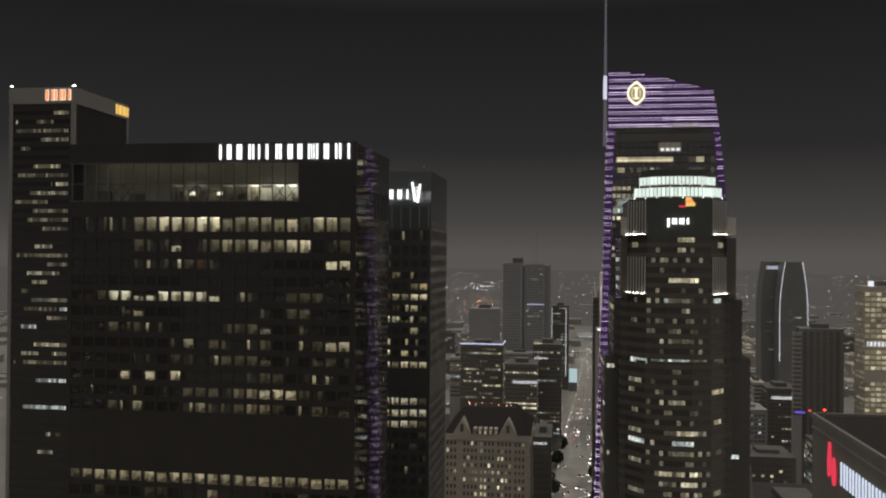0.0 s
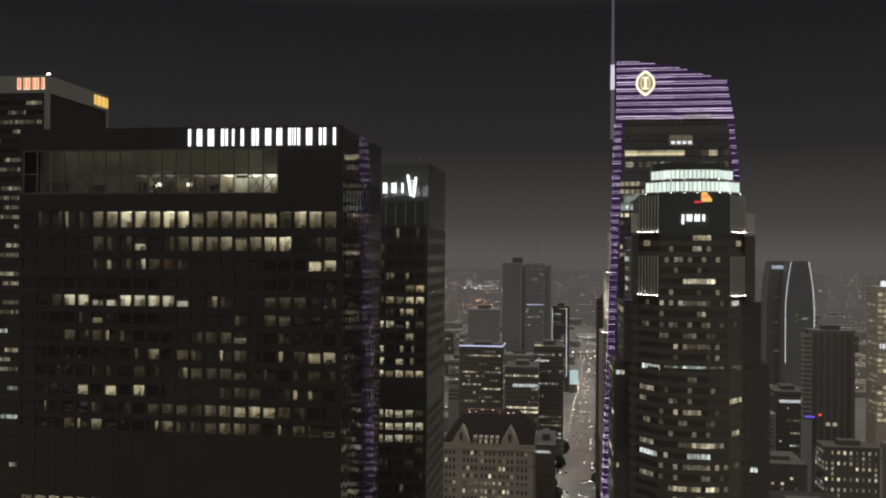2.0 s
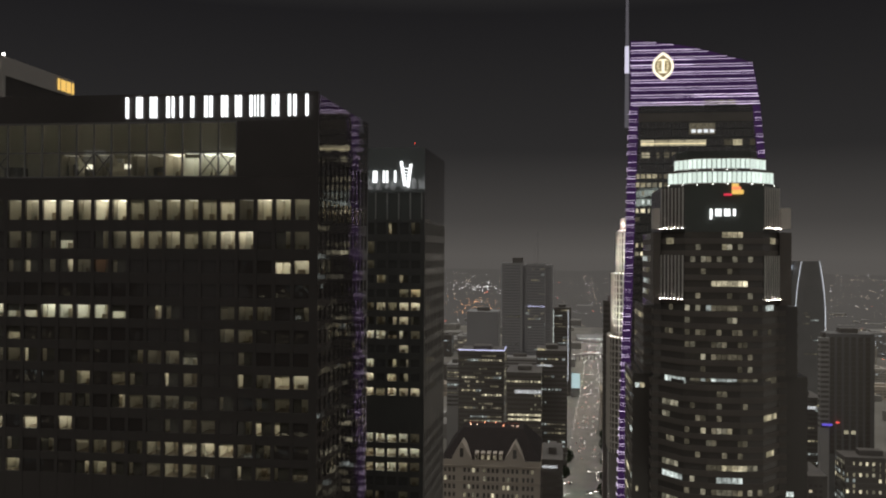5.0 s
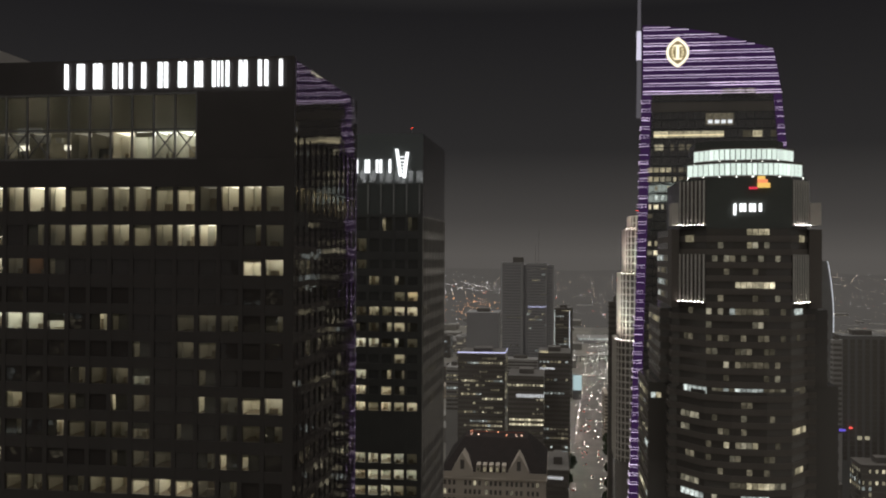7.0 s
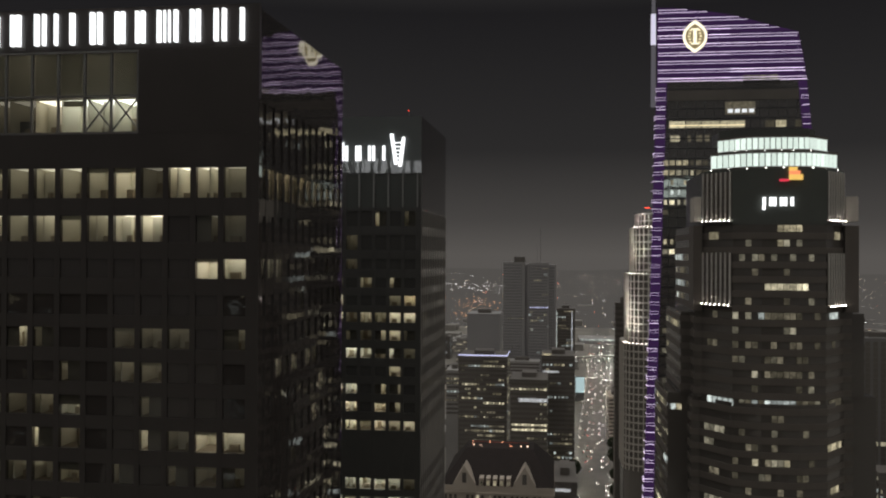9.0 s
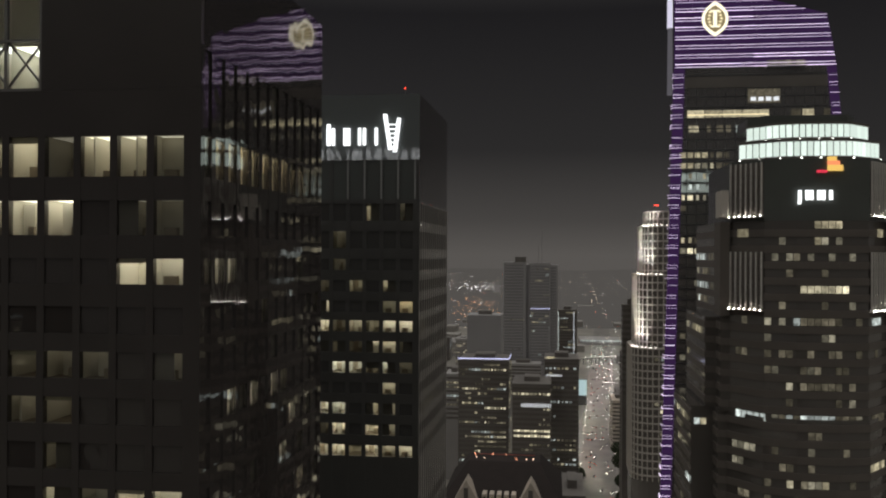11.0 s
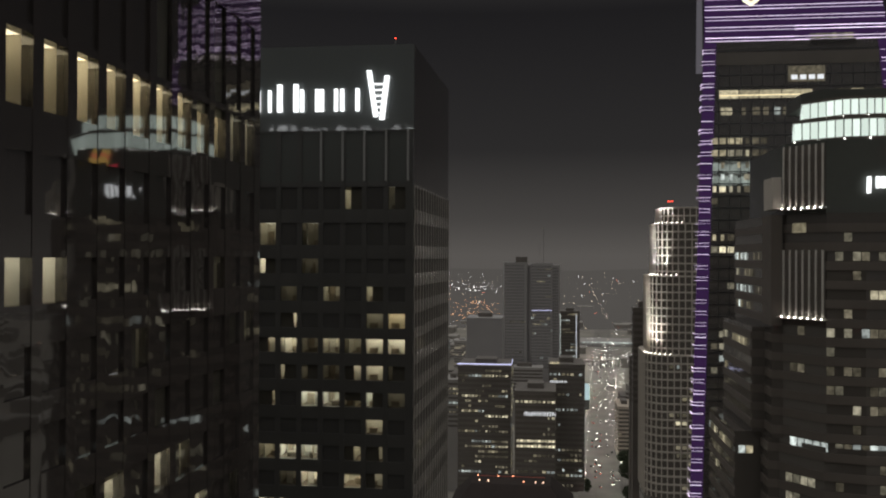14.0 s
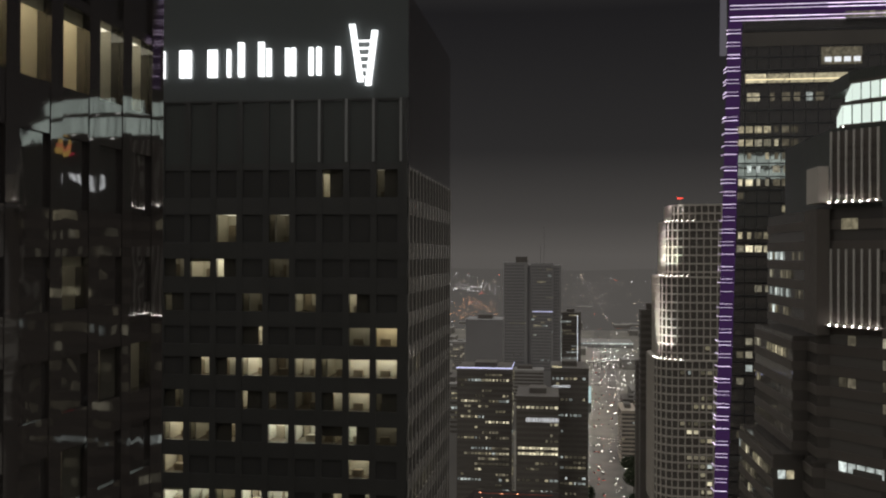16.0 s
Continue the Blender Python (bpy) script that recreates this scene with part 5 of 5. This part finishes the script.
# ---- near grey office block with a red emblem ----
union = thing("office_block", (60, 120, 0), "grey stone office block with a red and white sign", "building")
GREYSTONE = surface("grey_stone_panel", (0.25, 0.225, 0.20), 0.7, vary=0.2, scale=0.1, fine=1.5)
part("wall", box_bm(39.6, 95, 84, 142.4, 0, 159.8), GREYSTONE, union)
part("parapet", box_bm(39.4, 39.9, 84, 142.6, 159.81, 160.6), GREYSTONE, union)
part("parapet", box_bm(39.91, 95, 142.1, 142.6, 159.81, 160.6), GREYSTONE, union)
part("roof", box_bm(39.91, 94.9, 84.1, 142.09, 159.81, 160.1), TILE, union, "dark red-brown flat roof")
part("roof_beam", box_bm(39.42, 39.6, 84, 142.5, 158.2, 158.6), GREYSTONE, union)
near_sign = thing("wall_sign", (39.3, 128, 152), "red leaf-shaped emblem and white sign letters as plain bars", "sign", "tower signs")
M = face_left(39.55, 142.4)
for u0, w, za, zb, lean in ((9.2, 1.0, 153.0, 158.1, 0.2), (11.3, 1.25, 152.2, 156.2, -0.1)):
    # a slender leaf blade, pointed above and rounded below
    bm = bmesh.new()
    edge_ = [(math.sin(math.pi * k / 16) ** 0.7, k / 16) for k in range(17)]
    outline_ = [(u0 + w / 2 + lean * v + 0.5 * w * x * (1 - 0.55 * v), za + (zb - za) * v) for x, v in edge_] + [(u0 + w / 2 + lean * v - 0.5 * w * x * (1 - 0.55 * v), za + (zb - za) * v) for x, v in edge_[-2:0:-1]]
    near_v, far_v = ([bm.verts.new((u, y, z)) for u, z in outline_] for y in (-0.5, -0.1))
    bm.faces.new(near_v)
    bm.faces.new(far_v[::-1])
    for k in range(len(outline_)):
        bm.faces.new((near_v[k], far_v[k], far_v[k - 1], near_v[k - 1]))
    bmesh.ops.recalc_face_normals(bm, faces=bm.faces)
    part("emblem", bm, SIGN_RED, near_sign, "red emblem blade", M)
bars("sign_letter", near_sign, M @ pose(0, -0.14, 152.9), letters(13.9, 36.0, 9, 0.3), 3.3, glow("dim_blue_sign_light", (0.74, 0.82, 1.0), 0.85), stroke=0.25, depth=0.13)
red_b = thing("roof_beacon", (41, 141, 161), "red warning lamp on the roof's corner", "beacon", "beacons")
part("post", box_bm(40.95, 41.05, 140.95, 141.05, 160.1, 161.2), STEEL, red_b)
part("lamp", box_bm(40.8, 41.2, 140.9, 141.1, 161.2, 161.38), RED_LAMP, red_b)

# ---- the avenue's lamps, cars and trees ----
LAMP_HEAD = glow("street_lamp_light", (1.0, 0.94, 0.80), 620.0)
lamp0 = thing("street_lamp", (0, 0, 0), "tall steel street lamp with a bright warm head", "street lamp", "street lamps")
bm = bmesh.new()
bmesh.ops.create_cone(bm, cap_ends=True, segments=8, radius1=0.14, radius2=0.08, depth=9, matrix=pose(0, 0, 4.5))
part("pole", bm, STEEL, lamp0)
part("arm", box_bm(0, 2.2, -0.06, 0.06, 8.9, 9.05), STEEL, lamp0)
part("head", box_bm(1.45, 2.65, -0.35, 0.35, 8.7, 8.95), STEEL, lamp0)
part("lens", box_bm(1.5, 2.6, -0.3, 0.3, 8.39, 8.4), LAMP_HEAD, lamp0)
part("bowl", box_bm(1.55, 2.55, -0.28, 0.28, 8.401, 8.696), glow("street_lamp_bowl", (1.0, 0.94, 0.82), 2.6), lamp0)
for i in range(34):
    y = 560 + 42 * i
    for s in (-1, 1):
        w = 14.2 + 8 * (y - 200) / 2400
        m = pose(street_x(y) + s * w, y, 0.18, 0, 0, 0 if s < 0 else 180)
        if i == 0 and s < 0:
            lamp0.matrix_basis = m
        else:
            copy_thing(lamp0, m)

PAINT = surface("car_paint", (0.08, 0.08, 0.085), 0.25, 0.3, vary=0.1)
RUBBER = surface("tyre_rubber", (0.02, 0.02, 0.02), 0.9)
HEAD = glow("headlight", (1.0, 0.95, 0.84), 14.0, 0.8)
TAIL = glow("taillight", (1.0, 0.10, 0.06), 3.0, 0.5)
car0 = thing("car", (0, 0, 0), "dark car on the avenue with its lights on", "car", "cars")
bm = bmesh.new()
add_prism(bm, [(-0.9, -2.2), (0.9, -2.2), (0.9, 2.2), (-0.9, 2.2)], 0.3, 0.85)
add_prism(bm, [(-0.85, -1.4), (0.85, -1.4), (0.85, 1.0), (-0.85, 1.0)], 0.85, 1.45, [(-0.7, -0.9), (0.7, -0.9), (0.7, 0.6), (-0.7, 0.6)])
part("body", bm, PAINT, car0)
for x in (-0.8, 0.8):
    for y in (-1.35, 1.35):
        bm = bmesh.new()
        bmesh.ops.create_cone(bm, cap_ends=True, segments=10, radius1=0.33, radius2=0.33, depth=0.22, matrix=pose(x, y, 0.33, 0, 90, 0))
        part("wheel", bm, RUBBER, car0)
    part("headlight", box_bm(x - 0.25, x + 0.1 if x > 0 else x + 0.25, -2.32, -2.2, 0.5, 0.75), HEAD, car0)
    part("taillight", box_bm(x - 0.2, x + 0.2, 2.2, 2.3, 0.6, 0.8), TAIL, car0)
rnd = random.Random(15)
first_car = True
for i in range(160):
    y = 620 + 1500 * rnd.random() ** 1.2
    lane = rnd.choice((-10, -6.5, -3, 3, 6.5, 10)) * (1 + 0.35 * (y - 200) / 2400)
    m = pose(street_x(y) + lane, y, 0.06, 0, 0, -3.3 if lane > 0 or rnd.random() < 0.35 else 176.7)
    if first_car:
        car0.matrix_basis, first_car = m, False
    else:
        copy_thing(car0, m)

BARK = surface("bark", (0.08, 0.06, 0.045), 0.95, fine=8)
LEAF = surface("dark_leaves", (0.045, 0.06, 0.03), 0.7, vary=0.5, scale=1.0)


def tree(seed, h, r):
    rnd = random.Random(seed)
    t = thing("tree", (0, 0, 0), "dark leafy street tree beside the avenue", "tree", "street trees")
    bm = bmesh.new()
    bmesh.ops.create_cone(bm, cap_ends=True, segments=8, radius1=0.5, radius2=0.25, depth=h * 0.5, matrix=pose(0, 0, h * 0.25))
    for i in range(6):
        bmesh.ops.create_cone(bm, cap_ends=False, segments=6, radius1=0.2, radius2=0.06, depth=h * 0.4,
                              matrix=pose(0, 0, h * 0.45, 0, 0, 60 * i) @ pose(0, 0, 0, 38 + 10 * rnd.random()) @ pose(0, 0, h * 0.2))
    part("trunk", bm, BARK, t)
    pts, quads = [], []
    for i in range(1500):
        while True:
            p = Vector((rnd.uniform(-1, 1), rnd.uniform(-1, 1), rnd.uniform(-1, 1)))
            if 0.25 < p.length < 1 and noise.noise(p * 2.3 + Vector((seed, 0, 0))) > -0.18:
                break
        c = Vector((p.x * r, p.y * r, h * 0.68 + p.z * h * 0.34))
        q = Euler((rnd.uniform(0, 6), rnd.uniform(0, 6), rnd.uniform(0, 6))).to_matrix()
        s = rnd.uniform(0.35, 0.8)
        k = len(pts)
        pts += [c + q @ Vector(v) * s for v in ((-1, -0.5, 0), (1, -0.5, 0.2), (1, 0.5, 0), (-1, 0.5, 0.2))]
        quads.append((k, k + 1, k + 2, k + 3))
    me = bpy.data.meshes.new("crown")
    me.from_pydata(pts, [], quads)
    me.materials.append(LEAF)
    put("crown", me, t)
    return t


trees = [tree(1, 17, 7.5), tree(2, 14, 6.5), tree(3, 20, 8.5)]
for i, (x, y) in enumerate(((31, 705), (34, 752), (40, 850), (-6, 655), (-9, 690), (30, 620), (42, 905), (-2, 760), (0, 800), (33, 660), (37, 800))):
    m = pose(x, y, 0, 0, 0, 50 * i)
    if i < 3:
        trees[i].matrix_basis = m
    else:
        copy_thing(trees[i % 3], m)

# ---- mid-rise blocks between downtown and the plain ----
CITY_PANE = glow("city_window_light", (1.0, 0.86, 0.60), 0.30, 0.95, True)
CITY_COOL = glow("city_cool_window_light", (0.85, 0.95, 1.0), 0.30, 0.95, True)


def city_block(seed, x, y, w, d, h, skin, share=0.2):
    rnd = random.Random(seed)
    b = thing("city_block", (x, y, 0), "mid-rise city block with scattered lit windows", "building", "mid-rise blocks")
    bm = bmesh.new()
    add_box(bm, x - w / 2, x + w / 2, y, y + d, 0, h)
    add_box(bm, x - w * 0.2, x + w * 0.25, y + d * 0.3, y + d * 0.7, h, h + 3.2)
    part("wall", bm, skin, b)
    part("parapet", box_bm(x - w / 2 - 0.2, x + w / 2 + 0.2, y - 0.2, y + d + 0.2, h - 0.5, h + 0.7), skin, b)
    lit_bm, dark_bm = bmesh.new(), bmesh.new()
    side_x = x + w / 2 if x < 0 else x - w / 2
    z = 3.0
    while z < h - 3:
        p = share * rnd.choice((0.3, 0.8, 1.0, 2.2))
        u = 1.0
        while u < w - 3:
            add_box(lit_bm if rnd.random() < p else dark_bm, x - w / 2 + u, x - w / 2 + u + 2.0, y - 0.12, y + 0.05, z, z + 1.7)
            u += 3.1
        u = 1.0
        while u < d - 3:
            add_box(lit_bm if rnd.random() < p else dark_bm, side_x - 0.1, side_x + 0.1, y + u, y + u + 2.0, z, z + 1.7)
            u += 3.1
        z += 3.6
    stuff(part("lit_window", lit_bm, rnd.choice((CITY_PANE, CITY_PANE, CITY_COOL)), b, "scattered lit windows"))
    stuff(part("window_glass", dark_bm, PANE_GLASS, b, "rows of dark windows"))


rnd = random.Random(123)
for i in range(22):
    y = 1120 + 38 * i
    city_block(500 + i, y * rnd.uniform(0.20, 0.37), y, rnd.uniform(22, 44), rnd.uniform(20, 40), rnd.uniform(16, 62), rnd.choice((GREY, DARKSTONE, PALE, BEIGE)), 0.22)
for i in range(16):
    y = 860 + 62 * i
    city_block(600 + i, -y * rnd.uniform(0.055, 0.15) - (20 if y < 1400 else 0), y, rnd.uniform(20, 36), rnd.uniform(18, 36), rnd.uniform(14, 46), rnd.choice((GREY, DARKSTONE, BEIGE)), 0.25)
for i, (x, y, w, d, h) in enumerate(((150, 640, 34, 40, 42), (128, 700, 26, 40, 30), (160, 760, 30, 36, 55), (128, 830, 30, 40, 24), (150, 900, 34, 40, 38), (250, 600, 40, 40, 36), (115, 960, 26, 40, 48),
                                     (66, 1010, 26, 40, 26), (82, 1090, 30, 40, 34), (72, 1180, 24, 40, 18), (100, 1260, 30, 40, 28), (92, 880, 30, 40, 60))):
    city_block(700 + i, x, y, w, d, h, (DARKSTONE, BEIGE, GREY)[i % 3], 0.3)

# ---- low blocks and lights of the far city ----
rnd = random.Random(99)
bm = bmesh.new()
for i in range(900):
    y = rnd.uniform(900, 4300)
    x = rnd.uniform(-0.75, 0.75) * y + (0 if rnd.random() < 0.5 else 60)
    w = 26 + 14 * (y - 900) / 3400
    if abs(x - street_x(y)) < w + 12 or (y < 1320 and -115 < x < 45) or (y < 1200 and 170 < x < 310) or (1880 < y < 2010 and 20 < x < 160):
        continue
    sx, sy, h = rnd.uniform(8, 26), rnd.uniform(8, 26), rnd.choice((5, 7, 9, 12, 18)) * rnd.uniform(0.8, 1.3)
    add_box(bm, x - sx, x + sx, y - sy, y + sy, 0, h)
tagged(part("far_blocks", bm, surface("far_city_walls", (0.32, 0.305, 0.28), 0.9, vary=0.4, scale=0.01), None), "low dark blocks of the far city", "city blocks", kind="stuff")


def far_rise(y):
    """How high the far plain has risen at that distance."""
    return max(0.0, y - 2300) * 0.036


def far_lights(label, colour, strength, count, seed, size, y0=850, y1=4450, spot=None):
    rnd = random.Random(seed)
    pts, quads = [], []
    for i in range(count):
        y = y0 + (y1 - y0) * rnd.random() ** 0.9
        x = rnd.uniform(-0.72, 0.72) * y
        if spot:
            x, y = rnd.gauss(spot[0], spot[2]), rnd.gauss(spot[1], spot[3])
        elif rnd.random() < 0.3:
            x = round(x / 130) * 130 + rnd.uniform(-5, 5)
        elif rnd.random() < 0.75:
            y = round(y / 320) * 320 + rnd.uniform(-8, 8)
            x += 60 * math.sin(y * 0.7 + seed)
        if (y < 1320 and -115 < x < 45) or (y < 1200 and 170 < x < 310):
            continue
        s, z = size * rnd.uniform(0.5, 1.3) * (0.35 + y / 2800), rnd.uniform(8, 16) + far_rise(y)
        k = len(pts)
        pts += [(x + a * s, y + b * s, z + c * s) for c in (0, 0.8) for a, b in ((-0.5, -0.5), (0.5, -0.5), (0.5, 0.5), (-0.5, 0.5))]
        quads += [tuple(k + q for q in f) for f in ((0, 1, 5, 4), (1, 2, 6, 5), (2, 3, 7, 6), (3, 0, 4, 7), (4, 5, 6, 7))]
    me = bpy.data.meshes.new("city_lights")
    me.from_pydata(pts, [], quads)
    me.materials.append(glow("far_light_" + label.split()[0], colour, strength, 0.8, True))
    tagged(new("city_lights", me), label, "city lights", kind="stuff")


far_lights("warm scattered street and window lights of the far city", (1.0, 0.84, 0.60), 2.2, 2600, 1, 0.8)
far_lights("white scattered lights of the far city", (0.95, 0.96, 0.95), 2.9, 950, 2, 0.85)
far_lights("red traffic lights and signs of the far city", (1.0, 0.22, 0.12), 2.4, 240, 3, 1.0)
far_lights("bright white cluster of lights on the far plain", (0.95, 0.95, 0.92), 3.6, 90, 4, 1.0, spot=(-335, 3500, 80, 110))
far_lights("orange lit crossing on the far plain", (1.0, 0.50, 0.22), 3.0, 130, 5, 1.0, spot=(-250, 2650, 60, 170))
far_lights("white lit yards and ramps beside the avenue", (0.96, 0.96, 0.90), 3.4, 170, 8, 1.0, spot=(92, 1500, 34, 240))

far_lights("street and window lights of the city behind", (1.0, 0.88, 0.70), 6.0, 800, 6, 3.0, y0=-900, y1=-150)
far_lights("red lamps of the city behind", (1.0, 0.2, 0.12), 4.0, 110, 7, 3.5, y0=-900, y1=-150)

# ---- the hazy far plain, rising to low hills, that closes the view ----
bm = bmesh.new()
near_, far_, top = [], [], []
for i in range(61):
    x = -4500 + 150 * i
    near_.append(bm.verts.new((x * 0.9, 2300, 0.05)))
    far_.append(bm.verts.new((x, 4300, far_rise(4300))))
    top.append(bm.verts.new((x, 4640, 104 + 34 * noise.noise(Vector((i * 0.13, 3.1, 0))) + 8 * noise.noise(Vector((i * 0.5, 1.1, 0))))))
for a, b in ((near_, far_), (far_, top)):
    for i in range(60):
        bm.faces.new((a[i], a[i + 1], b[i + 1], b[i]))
# haze over the plain is given as the sheet's own even glow
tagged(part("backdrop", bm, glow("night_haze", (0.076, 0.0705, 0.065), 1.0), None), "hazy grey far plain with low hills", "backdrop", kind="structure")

# ---- towers that stand behind the camera ----
for i, (x, y, w, h) in enumerate(((-150, -140, 55, 190), (-60, -210, 60, 215), (40, -170, 50, 180), (130, -120, 60, 205), (-240, -60, 50, 170))):
    rear = thing("office_tower", (x, y, 0), "lit office tower on the hill behind", "skyscraper", "rear towers")
    part("wall", box_bm(x - w / 2, x + w / 2, y - 40, y, 0, h), STONE, rear)
    lay_panes(rear, face_back(x + w / 2, y), w, h - 3, 60, 4.0, 2.2, 3.2, 2.6, 0.35, 300 + i, -0.1, joined=True)
